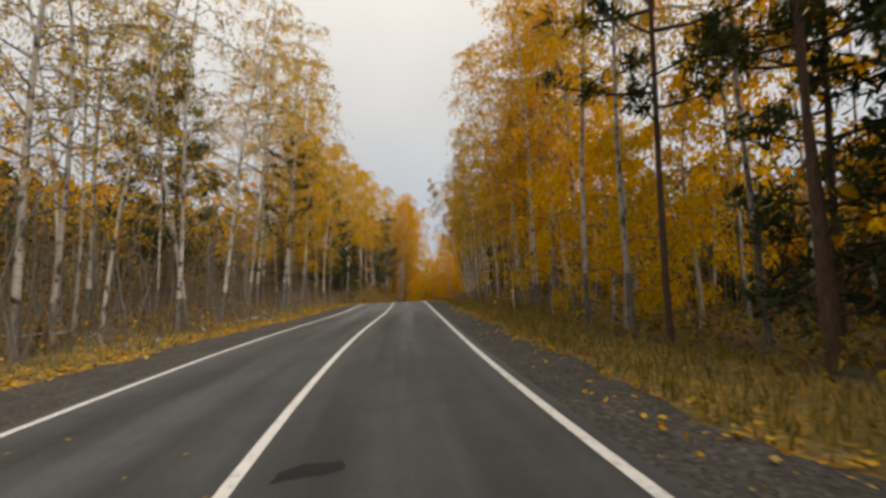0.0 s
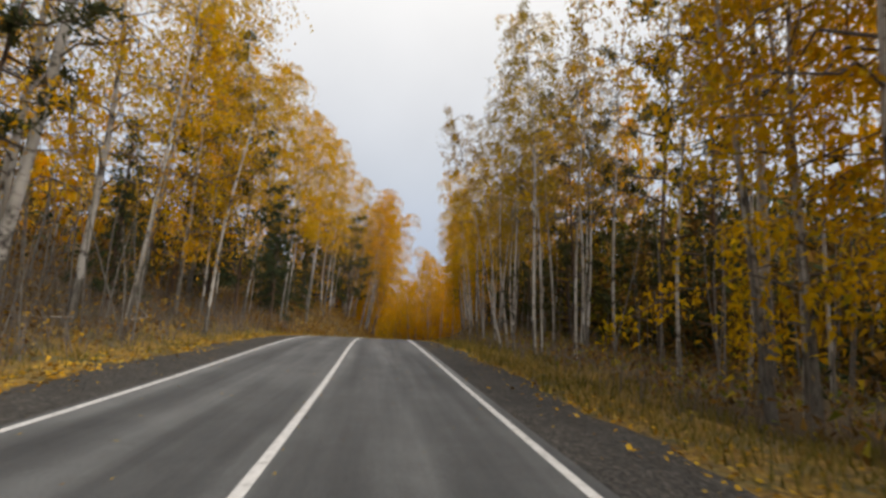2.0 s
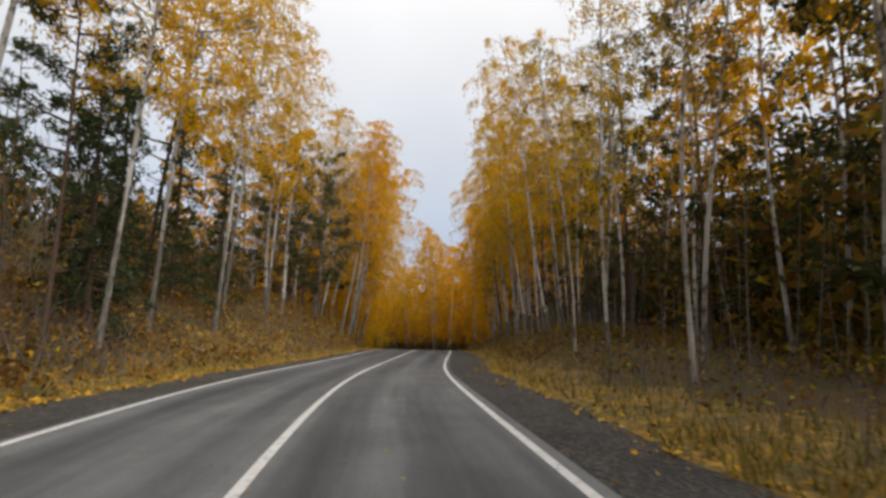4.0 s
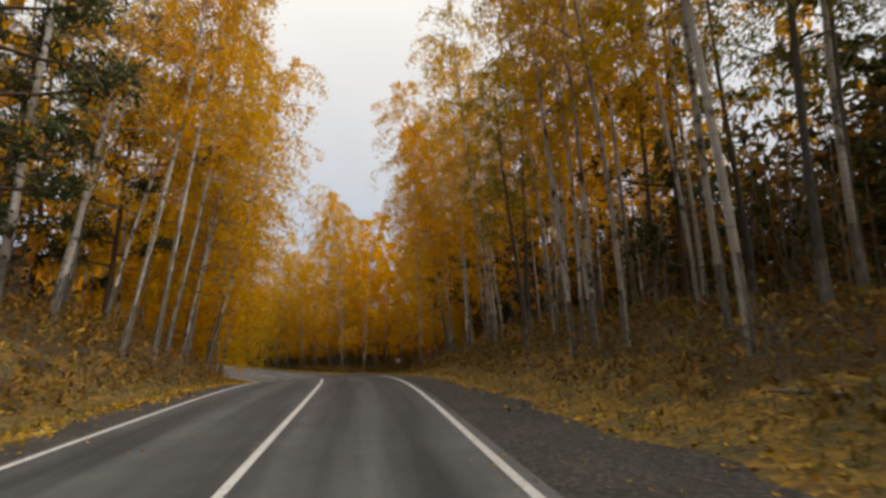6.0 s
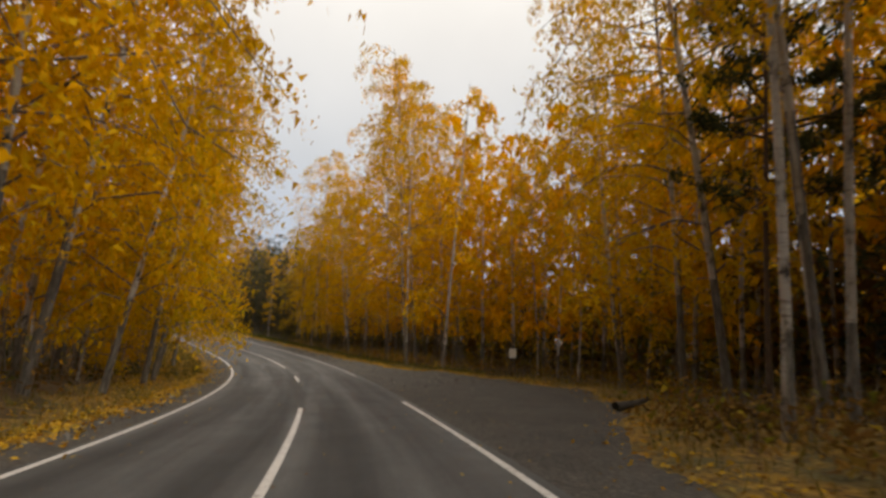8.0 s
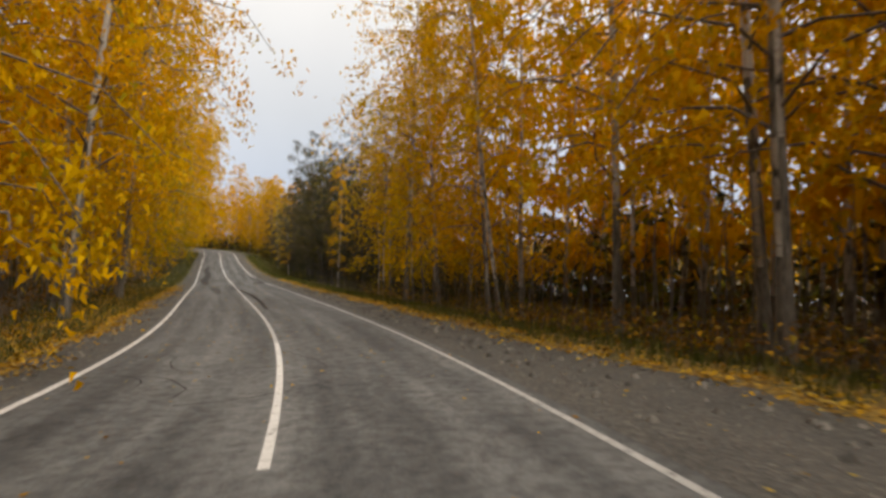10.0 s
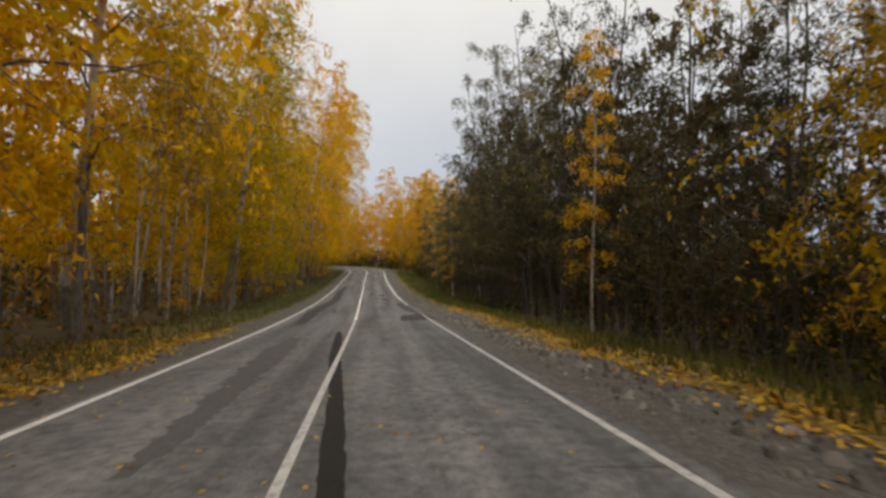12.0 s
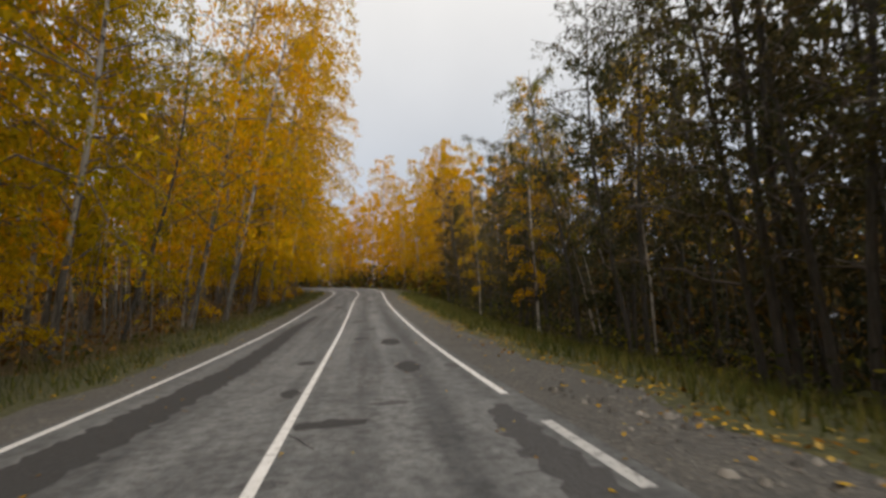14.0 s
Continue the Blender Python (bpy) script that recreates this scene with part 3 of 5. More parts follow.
painted("edge_line_left", -18, 340, LEFT, "white painted edge line, a little worn")
painted("edge_line_right", -18, 115.5, RIGHT, "white painted edge line, a little worn")
painted("edge_line_right", 126, 177.6, RIGHT, "thin white edge line, worn along the gravel", 0.09, WORN)
painted("edge_line_right", 185.6, 187.9, RIGHT, "short worn piece of white edge line", 0.13, WORN)
painted("edge_line_right", 189.2, 340, RIGHT, "white painted edge line, a little worn")
painted("centre_line", -18, 114.6, 0.0, "white painted centre line, a little worn")
painted("centre_line", 124, 127, 0.0, "short white dash of the centre line")
painted("centre_line", 132.3, 139.8, 0.0, "long white dash of the centre line", 0.095)
painted("centre_line", 139.8, 176, 0.0, "thin worn white centre line", 0.09, WORN)
painted("centre_line", 176, 340, 0.0, "white painted centre line, a little worn", 0.11)


# ---- mended places in the asphalt ----
def patch(name, outline, mat, label, lift=0.0025, rough=0.05, seed=0):
    """A flat mend with a ragged rim; the outline in metres along the road and to its right."""
    rng = random.Random(seed)
    rim = []
    for i, (s0, l0) in enumerate(outline):
        s1, l1 = outline[(i + 1) % len(outline)]
        n = max(2, int(math.hypot(s1 - s0, l1 - l0) / 0.13))
        for k in range(n):
            rim.append((s0 + (s1 - s0) * k / n + rng.uniform(-rough, rough), l0 + (l1 - l0) * k / n + rng.uniform(-rough, rough)))
    bm = bmesh.new()
    vs = []
    for sa, la in rim:
        x, y, z = at(sa, la)
        vs.append(bm.verts.new((float(x), float(y), float(z) + lift)))
    f = bm.faces.new(vs)
    bm.normal_update()
    if f.normal.z < 0:
        f.normal_flip()
    bmesh.ops.triangulate(bm, faces=[f])
    me = bpy.data.meshes.new(name)
    bm.to_mesh(me)
    bm.free()
    me.materials.append(mat)
    return tagged(new(name, me), label, "asphalt patch", kind="structure")


def band(name, points, width, mat, label, seed):
    outline = [(a, b - width * w / 2) for a, b, w in points] + [(a, b + width * w / 2) for a, b, w in reversed(points)]
    return patch(name, outline, mat, label, 0.0025, 0.012 if name == "tar_seam" else 0.07, seed)


patch("asphalt_patch", [(174.9, 1.72), (177.6, 1.95), (178.2, 2.75), (178.0, 3.1), (174.6, 3.2)], PATCH, "square dark patch of fresh asphalt at the road's edge", 0.0025, 0.03, 1)
band("tar_seam", [(149.0, 0.38, 0.7), (154, 0.48, 1), (158, 0.46, 1.2), (162.5, 0.2, 1.1), (166, -0.08, 1.3), (169.5, -0.25, 1.2), (171.5, -0.36, 0.6)], 0.18, TAR, "long dark tar seam wandering across the centre line", 2)
band("worn_strip", [(160.0, -1.2, 0.4), (163.7, -1.3, 1), (167.7, -1.45, 1.3), (170.1, -1.4, 0.5)], 0.5, OLDPATCH, "dark worn strip in the asphalt", 3)
band("asphalt_patch", [(174.5, -2.05, 0.6), (177, -2.1, 1), (182, -2.3, 1.3), (188, -2.1, 1.5), (194, -1.85, 1.3), (206, -2.15, 1.0), (213, -1.9, 0.4)], 0.52, PATCH, "long dark mended strip along the road's edge", 4)
band("asphalt_patch", [(180.6, -1.0, 0.6), (182.8, -1.35, 1), (184.5, -1.3, 0.5)], 0.35, OLDPATCH, "small dark mend in the asphalt", 5)
band("asphalt_patch", [(178.3, 2.75, 0.7), (181, 2.6, 1.2), (184, 2.55, 1.2), (187.6, 2.5, 1.0), (188.6, 2.6, 0.4)], 0.42, MIDPATCH, "dark mended strip beside the edge line", 6)
for k, (s0, l0, a, b) in enumerate(((192.6, 1.82, 0.8, 0.25), (197.9, 1.75, 1.0, 0.32), (188.3, 0.5, 0.22, 0.5), (189.2, 1.25, 0.12, 0.3), (194.1, -0.4, 0.35, 0.2),
                                    (192.3, 2.68, 0.35, 0.14), (199.4, 0.8, 0.3, 0.3), (203, 1.2, 0.5, 0.25), (190.5, -0.25, 0.4, 0.15), (207.5, 0.6, 0.6, 0.3),
                                    (176.2, 0.55, 0.18, 0.14), (186.5, 0.05, 0.12, 0.2), (185.3, -0.35, 0.2, 0.12), (214, 1.6, 0.7, 0.3), (221, -1.0, 0.8, 0.4), (168.5, 1.0, 0.3, 0.1), (226, 1.4, 0.9, 0.3))):
    ring = [(s0 + a * math.cos(q * 0.7854), l0 + b * math.sin(q * 0.7854)) for q in range(8)]
    patch("asphalt_patch", ring, PATCH if k < 3 or k % 2 == 0 else OLDPATCH, "small dark mend in the worn asphalt", 0.003, 0.06, 20 + k)

def cracks():
    """Fine wandering cracks in the old surface."""
    rng = np.random.default_rng(17)
    v, f = [], []
    for k in range(70):
        s, a = rng.uniform(134, 236), rng.uniform(-2.8, 2.8)
        turn = rng.choice([0.0, 1.57]) + rng.normal(0, 0.35)
        wide = rng.uniform(0.004, 0.011)
        for i in range(rng.integers(5, 16)):
            x, y, z = at(s, a)
            n = np.array([-math.sin(turn), math.cos(turn)])
            for k2 in (-1, 1):
                x, y, z = at(s + n[0] * wide * k2, a + n[1] * wide * k2)
                v.append((float(x), float(y), float(z) + 0.0022))
            if i:
                f.append((len(v) - 4, len(v) - 2, len(v) - 1, len(v) - 3))
            turn += rng.normal(0, 0.3)
            s, a = s + math.cos(turn) * 0.25, a + math.sin(turn) * 0.25
            if abs(a) > 3.1:
                break
    tagged(new("asphalt_cracks", fast_mesh("asphalt_cracks", v, f, TAR)), "fine dark cracks in the old asphalt", "cracks", kind="stuff")


cracks()
patch("tar_stain", [(3.85, 0.30), (3.95, 0.55), (4.0, 0.82), (4.2, 0.80), (4.25, 0.5), (4.05, 0.28)], TAR, "dark damp stain on the asphalt", 0.003, 0.03, 50)


# ---- trees ----
HANG = "tall birch with dense golden hanging foliage beside the road"
LOW = "yellow birch with low hanging branches beside the road"
SLIM = "slim white-stemmed birch with a high thin yellow crown"
BARE = "half-bare birch with grey twigs and few yellow leaves"
PROTO = {
    "gold_a": broadleaf("birch_tree", HANG, "tree", 1, 15.5, 0.088, 0.15, 3.6, 7900, 0.124, GOLD, limbs=44, core=0.14, foot_part=0.2, spots_each=11, strand=1.35),
    "gold_b": broadleaf("birch_tree", HANG, "tree", 2, 17.5, 0.095, 0.17, 3.8, 8600, 0.126, GOLD, limbs=46, lean=(0.04, 0.02), core=0.14, foot_part=0.2, spots_each=11, strand=1.45),
    "gold_c": broadleaf("birch_tree", LOW, "tree", 3, 13.5, 0.075, 0.12, 3.4, 7600, 0.121, LEMON, limbs=44, lean=(0.03, 0.05), core=0.14, foot_part=0.2, spots_each=11, strand=1.2),
    "slim_a": broadleaf("birch_tree", SLIM, "tree", 4, 16, 0.058, 0.40, 2.4, 5600, 0.095, DULL, limbs=30, lean=(0.03, 0.0), foot_part=0.05, sway=0.35, twigs=90, core=0.05),
    "slim_b": broadleaf("birch_tree", SLIM, "tree", 5, 17.5, 0.066, 0.38, 2.5, 5600, 0.095, LEMON, limbs=30, lean=(-0.02, 0.02), foot_part=0.05, sway=0.4, twigs=90, core=0.05),
    "slim_c": broadleaf("birch_tree", SLIM, "tree", 15, 14, 0.048, 0.45, 1.9, 3200, 0.095, DULL, limbs=22, lean=(0.02, -0.03), foot_part=0.02, sway=0.5, twigs=60, core=0.05),
    "slim_d": broadleaf("birch_tree", SLIM, "tree", 17, 14.5, 0.05, 0.42, 2.0, 3600, 0.098, GOLD, limbs=24, lean=(-0.02, 0.03), foot_part=0.03, sway=0.5, twigs=50, core=0.05),
    "bare_a": broadleaf("birch_tree", BARE, "tree", 6, 15, 0.10, 0.22, 2.8, 3000, 0.085, GOLD, limbs=36, twigs=260, core=0.0, lean=(0.04, 0.0), sway=0.45),
    "bare_b": broadleaf("birch_tree", BARE, "tree", 7, 13, 0.075, 0.26, 2.3, 2400, 0.085, LEMON, limbs=30, twigs=220, core=0.0, lean=(-0.03, 0.03), sway=0.45),
    "veil": broadleaf("birch_tree", "tall birch with a thin veil of yellow leaves", "tree", 43, 18, 0.105, 0.20, 3.0, 7000, 0.09, GOLD, limbs=40, twigs=160, core=0.0, sway=0.35),
    "bare_d": broadleaf("birch_tree", "slim bare birch with a grey haze of twigs", "tree", 42, 14.5, 0.062, 0.42, 2.1, 900, 0.095, LEMON, limbs=30, twigs=420, core=0.0, sway=0.45, foot_part=0.04),
    "bare_c": broadleaf("birch_tree", "old bare birch with long level dead boughs", "tree", 41, 11.5, 0.12, 0.30, 5.2, 500, 0.10, GOLD, limbs=16, twigs=170, core=0.0, rise=0.12, droop=0.10, sway=0.5),
    "olive": broadleaf("birch_tree", "dense birch with olive yellow leaves hanging low", "tree", 53, 15.5, 0.088, 0.14, 3.5, 8800, 0.116, OLIVE, limbs=44, core=0.14, foot_part=0.2, spots_each=11, strand=1.3),
    "old": broadleaf("birch_tree", "thick old birch with mottled bark and a thin yellow crown", "tree", 54, 17, 0.14, 0.30, 3.1, 5200, 0.105, GOLD, limbs=36, twigs=120, core=0.03, spots_each=11, strand=1.2, foot_part=0.12, sway=0.3),
    "high": broadleaf("birch_tree", "tall birch with a golden crown high over young spruces", "tree", 52, 18.5, 0.08, 0.40, 3.3, 8000, 0.112, GOLD, limbs=40, core=0.12, spots_each=11, strand=1.3, foot_part=0.2),
    "narrow": broadleaf("birch_tree", "narrow young birch with a yellow crown almost to its foot", "tree", 51, 12, 0.055, 0.16, 1.35, 4200, 0.092, LEMON, limbs=30, core=0.05, foot_part=0.0, strand=0.6),
    "sapling": broadleaf("birch_sapling", "young birch sapling with bright yellow leaves", "tree", 8, 5.0, 0.035, 0.10, 1.5, 3000, 0.085, LEMON, limbs=18, strand=0.5, foot_part=0.0),
    "green": broadleaf("aspen_tree", "tall aspen with leaves still yellow green", "tree", 9, 16, 0.11, 0.35, 2.8, 7000, 0.10, GREENISH, bark=ALDERBARK, droop=0.5, limbs=36),
    "alder_a": broadleaf("alder_tree", "dark alder with dull green leaves and several stems", "tree", 10, 12.5, 0.072, 0.12, 2.6, 9200, 0.086, DARKLEAF, bark=ALDERBARK, foot=ALDERBARK, stems=3, droop=0.35, strand=0.5, limbs=48, twigs=90, spots_each=14),
    "alder_b": broadleaf("alder_tree", "dark alder with thin dull green leaves", "tree", 11, 13.5, 0.08, 0.22, 2.7, 7400, 0.086, DARKLEAF, bark=ALDERBARK, foot=ALDERBARK, stems=2, droop=0.35, strand=0.5, limbs=42, twigs=160, spots_each=14, sway=0.45),
    "alder_c": broadleaf("alder_tree", "half-bare dark alder with scattered yellow leaves", "tree", 16, 12.5, 0.075, 0.28, 2.6, 3600, 0.09, GREENISH, bark=ALDERBARK, foot=ALDERBARK, droop=0.3, strand=0.5, limbs=36, twigs=220, sway=0.5, core=0.03),
    "pine_a": conifer("pine_tree", "tall dark pine with a thin brown trunk", "tree", 12, 17, 0.09, 0.36, 2.4, 330),
    "pine_b": conifer("pine_tree", "dark pine with low limbs and a brown trunk", "tree", 13, 13, 0.09, 0.16, 2.3, 360),
    "spruce": conifer("spruce_tree", "dark green young spruce with drooping boughs", "tree", 14, 9, 0.09, 0.06, 1.9, 460, layered=True, needle=0.24),
    "mid_gold": broadleaf("birch_tree", "golden birch behind the roadside row", "tree", 31, 16.5, 0.09, 0.12, 3.2, 2900, 0.196, GOLD, limbs=30, sides=6, core=0.12),
    "mid_lemon": broadleaf("birch_tree", "yellow birch behind the roadside row", "tree", 32, 14.5, 0.08, 0.14, 3.0, 2700, 0.197, LEMON, limbs=30, sides=6, core=0.12),
    "mid_alder": broadleaf("alder_tree", "dark alder behind the roadside row", "tree", 33, 12.5, 0.07, 0.14, 2.8, 4000, 0.17, DARKLEAF, bark=ALDERBARK, foot=ALDERBARK, stems=2, limbs=30, sides=5, droop=0.35, strand=0.5),
    "far_gold": broadleaf("birch_tree", "golden birch deeper in the forest", "tree", 21, 16, 0.09, 0.12, 3.0, 640, 0.37, GOLD, limbs=14, sides=4, bough_steps=3),
    "far_lemon": broadleaf("birch_tree", "yellow birch deeper in the forest", "tree", 22, 14, 0.08, 0.16, 2.7, 600, 0.37, LEMON, limbs=13, sides=4, bough_steps=3),
    "far_slim": broadleaf("birch_tree", "slim pale birch deeper in the forest", "tree", 23, 16, 0.06, 0.5, 2.0, 480, 0.275, GOLD, limbs=10, sides=4, foot_part=0.03, sway=0.4, bough_steps=3),
    "far_pine": conifer("pine_tree", "dark pine deeper in the forest", "tree", 24, 16, 0.10, 0.06, 2.8, 140, needle=0.34, per=12, slim=0.32),
    "far_alder": broadleaf("alder_tree", "dark alder deeper in the wood", "tree", 25, 12, 0.07, 0.1, 2.6, 700, 0.31, DARKLEAF, bark=ALDERBARK, foot=ALDERBARK, limbs=13, sides=4, droop=0.35, bough_steps=3),
}
USED = set()
RNG = random.Random(7)


DEEP = []
STATURE = {"gold_b": 1.1, "pine_a": 0.85, "green": 0.85, "alder_c": 0.85, "alder_a": 1.06, "spruce": 1.2, "sapling": 1.15, "veil": 1.04}


def plant(kind, s, lat, scale=1.0, turn=None, tilt=(0.0, 0.0)):
    p = stand(s, lat)
    turn = RNG.uniform(0, 360) if turn is None else turn
    m = Matrix.Translation(p) @ pose(0, 0, 0, tilt[0], tilt[1], 0) @ pose(0, 0, 0, 0, 0, turn) @ Matrix.Scale(scale * STATURE.get(kind, 1.0), 4)
    ob = PROTO[kind]
    if kind.startswith("far_"):
        DEEP.append((kind, m))
        return None
    if kind in USED:
        ob = copy_thing(ob, m)
    USED.add(kind)
    ob.matrix_basis = m
    return ob


# trees that stand out: kind, metres along, metres to the right, size, lean to the right in degrees
STANDOUT = [
    ("bare_a", 12.2, -7.6, 0.95, 3), ("bare_b", 13.6, -7.7, 1.0, 2), ("slim_c", 14.6, -7.1, 1.0, 10), ("bare_a", 18.6, -6.9, 0.9, 4), ("bare_b", 20.4, -7.3, 1.1, -3),
    ("slim_c", 16.4, -9.0, 1.0, 2), ("slim_c", 17.5, -10.2, 1.1, -2), ("slim_a", 22.6, -9.6, 0.9, 3), ("bare_a", 25.3, -7.9, 1.05, 8), ("pine_b", 26.2, -10.9, 1.1, 0),
    ("pine_b", 28.4, -11.4, 1.0, 0), ("pine_a", 34.2, -7.8, 0.8, 9), ("bare_a", 33.9, -8.8, 1.15, 6), ("bare_b", 37.0, -8.2, 1.0, 2), ("slim_b", 42.1, -7.5, 1.0, 7),
    ("veil", 30.6, -8.3, 1.12, 6), ("veil", 35.6, -7.5, 1.18, 6), ("bare_a", 40.2, -8.2, 1.1, 4), ("gold_b", 48.6, -10.2, 1.25, 8), ("gold_b", 55.5, -10.8, 1.1, 4),
    ("veil", 38.5, -9.7, 1.1, 3), ("spruce", 45.5, -9.8, 0.75, 0), ("gold_a", 49.0, -8.6, 1.0, 2), ("pine_b", 54.1, -7.4, 0.95, 1), ("slim_a", 50.6, -8.0, 0.9, 3), ("slim_a", 53.8, -8.5, 1.0, 3),
    ("spruce", 58.6, -10.9, 1.5, 0), ("slim_c", 59.7, -8.4, 0.45, 4), ("pine_a", 61.5, -7.4, 0.75, 1), ("spruce", 64.4, -8.4, 0.9, 0), ("spruce", 67.0, -9.4, 0.8, 0), ("spruce", 70.6, -9.3, 0.9, 0), ("spruce", 74.0, -8.9, 0.8, 0),
    ("high", 57.0, -7.9, 1.0, 5), ("high", 60.4, -9.0, 1.05, 5), ("high", 63.4, -7.3, 1.0, 4), ("high", 67.2, -8.1, 1.0, 5), ("high", 70.4, -7.2, 1.0, 4), ("high", 73.4, -8.3, 1.0, 5), ("high", 76.6, -7.4, 0.95, 4),
    ("bare_a", 88.8, -8.2, 1.1, 5), ("bare_c", 80.6, -8.0, 1.0, 4), ("bare_c", 86.5, -9.2, 0.95, 3), ("high", 94.3, -7.1, 1.15, 9), ("pine_b", 86.8, -7.4, 1.05, 1), ("high", 99.4, -7.0, 1.1, 9), ("bare_a", 107.2, -7.4, 1.1, 6), ("green", 91.0, 7.3, 0.8, -6),
    ("gold_b", 166.0, -7.7, 1.3, 8), ("gold_b", 172.4, -8.3, 1.3, 8), ("gold_b", 188.2, -8.4, 1.25, 8), ("olive", 193.0, -8.2, 1.2, 8), ("olive", 198.5, -8.2, 1.2, 8), ("gold_b", 207.4, -7.2, 1.2, 12), ("gold_b", 212.6, -7.0, 1.2, 12), ("gold_b", 218.4, -6.9, 1.2, 13), ("gold_b", 224.6, -6.9, 1.25, 12), ("gold_b", 231.0, -6.8, 1.3, 11),
    ("bare_c", 79.5, -8.6, 1.0, 0), ("pine_b", 82.5, -9.6, 1.05, 2), ("bare_b", 84.0, -11.5, 0.9, 0), ("bare_a", 92.5, -8.6, 1.1, 9), ("slim_b", 97.3, -8.8, 1.1, 12),
    ("bare_b", 95.0, -9.8, 1.1, 10), ("slim_a", 103.0, -7.0, 0.95, 9), ("gold_b", 105.5, -7.2, 1.1, 10), ("gold_b", 110.0, -6.7, 1.2, 11), ("gold_b", 116.9, -7.3, 1.2, 8), ("gold_b", 113.2, -8.4, 1.3, 6),
    ("slim_b", 140.5, -8.0, 1.0, 6), ("gold_b", 145.0, -8.2, 1.05, 4), ("slim_c", 178.2, -9.2, 1.0, 2), ("slim_c", 178.9, -10.4, 1.1, 4), ("slim_a", 179.4, -9.6, 0.9, 6),
    ("slim_c", 180.2, -8.6, 1.0, 7), ("slim_c", 180.9, -9.2, 1.1, 3), ("slim_c", 182.0, -8.7, 1.0, 5), ("slim_c", 184.0, -8.5, 0.9, 6), ("slim_a", 185.1, -9.5, 0.9, 3),
    ("slim_a", 203.7, -9.2, 0.9, 2), ("slim_a", 209.0, -9.6, 0.9, 5), ("alder_c", 203.4, -8.4, 1.2, 16), ("alder_c", 196.4, -9.2, 1.1, 8), ("slim_c", 211.8, -9.8, 1.0, 3),
    ("pine_a", 10.7, 7.3, 0.95, -1), ("pine_a", 7.2, 8.0, 1.0, 0), ("pine_a", 8.8, 9.6, 1.05, 0), ("high", 12.6, 11.0, 1.0, 0), ("gold_a", 17.0, 13.5, 1.2, 0), ("slim_b", 12.5, 7.3, 1.0, 0), ("slim_b", 15.0, 7.0, 1.0, 0), 
    ("old", 26.4, 8.3, 1.05, -1), ("high", 28.5, 9.6, 1.0, 1), ("old", 27.6, 10.6, 1.1, -4), ("slim_c", 28.6, 7.5, 0.9, 1), ("old", 29.8, 8.2, 1.0, -1), ("old", 34.5, 10.1, 1.0, 0), ("gold_b", 29.4, 10.6, 1.15, -3), ("high", 32.4, 8.4, 1.0, -6), ("gold_a", 24.8, 10.2, 1.15, -2), ("gold_a", 31.0, 11.6, 1.2, 0), ("gold_c", 31.6, 8.6, 0.95, 3),
    ("bare_d", 33.5, 10.2, 1.1, 0), ("slim_a", 44.2, 7.7, 1.0, -4), ("slim_b", 46.6, 8.8, 1.0, -2), ("bare_d", 45.7, 10.4, 1.05, 0), ("slim_c", 43.9, 9.4, 1.1, 0),
    ("bare_d", 44.4, 11.4, 1.0, -2), ("bare_d", 47.7, 11.5, 1.0, 1), ("slim_a", 47.6, 7.7, 0.85, -3), ("slim_c", 48.8, 7.4, 0.9, -14), ("slim_c", 49.4, 7.9, 1.0, -6),
    ("bare_d", 50.1, 10.6, 1.0, -3), ("bare_d", 50.9, 9.8, 1.0, -2), ("slim_c", 54.0, 8.2, 1.0, -4), ("slim_c", 55.5, 9.6, 1.0, -3), ("slim_a", 58.2, 11.7, 1.0, -2),
    ("slim_c", 60.0, 8.4, 1.1, -2), ("slim_b", 65.8, 8.5, 0.9, -4), ("slim_a", 66.0, 11.7, 0.9, -2), ("slim_c", 68.4, 8.0, 1.0, -3), ("slim_b", 75.2, 8.4, 1.0, -10),
    ("slim_b", 76.6, 9.4, 1.0, -8), ("slim_d", 78.0, 8.2, 1.1, -7), ("green", 81.2, 9.1, 0.9, -3), ("slim_b", 82.0, 10.8, 1.0, -5), ("slim_b", 82.8, 8.5, 1.0, -7),
    ("slim_b", 81.7, 8.0, 1.1, -8), ("slim_b", 85.6, 7.9, 1.0, -6), ("slim_d", 85.2, 9.7, 1.0, -4), ("slim_d", 86.7, 11.1, 1.0, -3), ("slim_b", 87.5, 7.4, 1.05, -6),
    ("slim_b", 87.1, 7.8, 1.0, -3), ("slim_d", 87.9, 8.2, 1.0, -10), ("slim_d", 89.0, 8.4, 1.0, -6), ("slim_b", 91.4, 8.6, 1.0, -6), ("slim_b", 91.8, 9.4, 0.9, -3),
    ("green", 95.2, 9.2, 0.95, -1), ("green", 83.5, 12.6, 1.1, -3), ("green", 87.6, 13.6, 1.15, -3), ("green", 91.6, 13.0, 1.1, -2), ("green", 80.2, 13.2, 1.05, -2), ("slim_b", 96.0, 7.8, 1.0, -8), ("slim_d", 98.4, 9.2, 1.0, -4), ("slim_b", 100.0, 9.5, 1.0, -6), ("high", 93.4, 10.2, 0.8, -3), ("high", 97.4, 10.8, 0.78, -3), ("high", 101.8, 9.6, 0.78, -5), ("high", 105.4, 9.0, 0.9, -9), ("high", 90.2, 11.2, 0.95, -4), ("slim_d", 101.5, 8.3, 1.0, -4),
    ("pine_a", 110.5, 10.6, 0.9, 0), ("pine_a", 112.0, 12.8, 1.0, 0), ("slim_b", 108.0, 9.6, 1.1, -3), ("slim_b", 114.0, 13.6, 1.1, -2), ("slim_b", 106.0, 11.8, 1.1, -2),
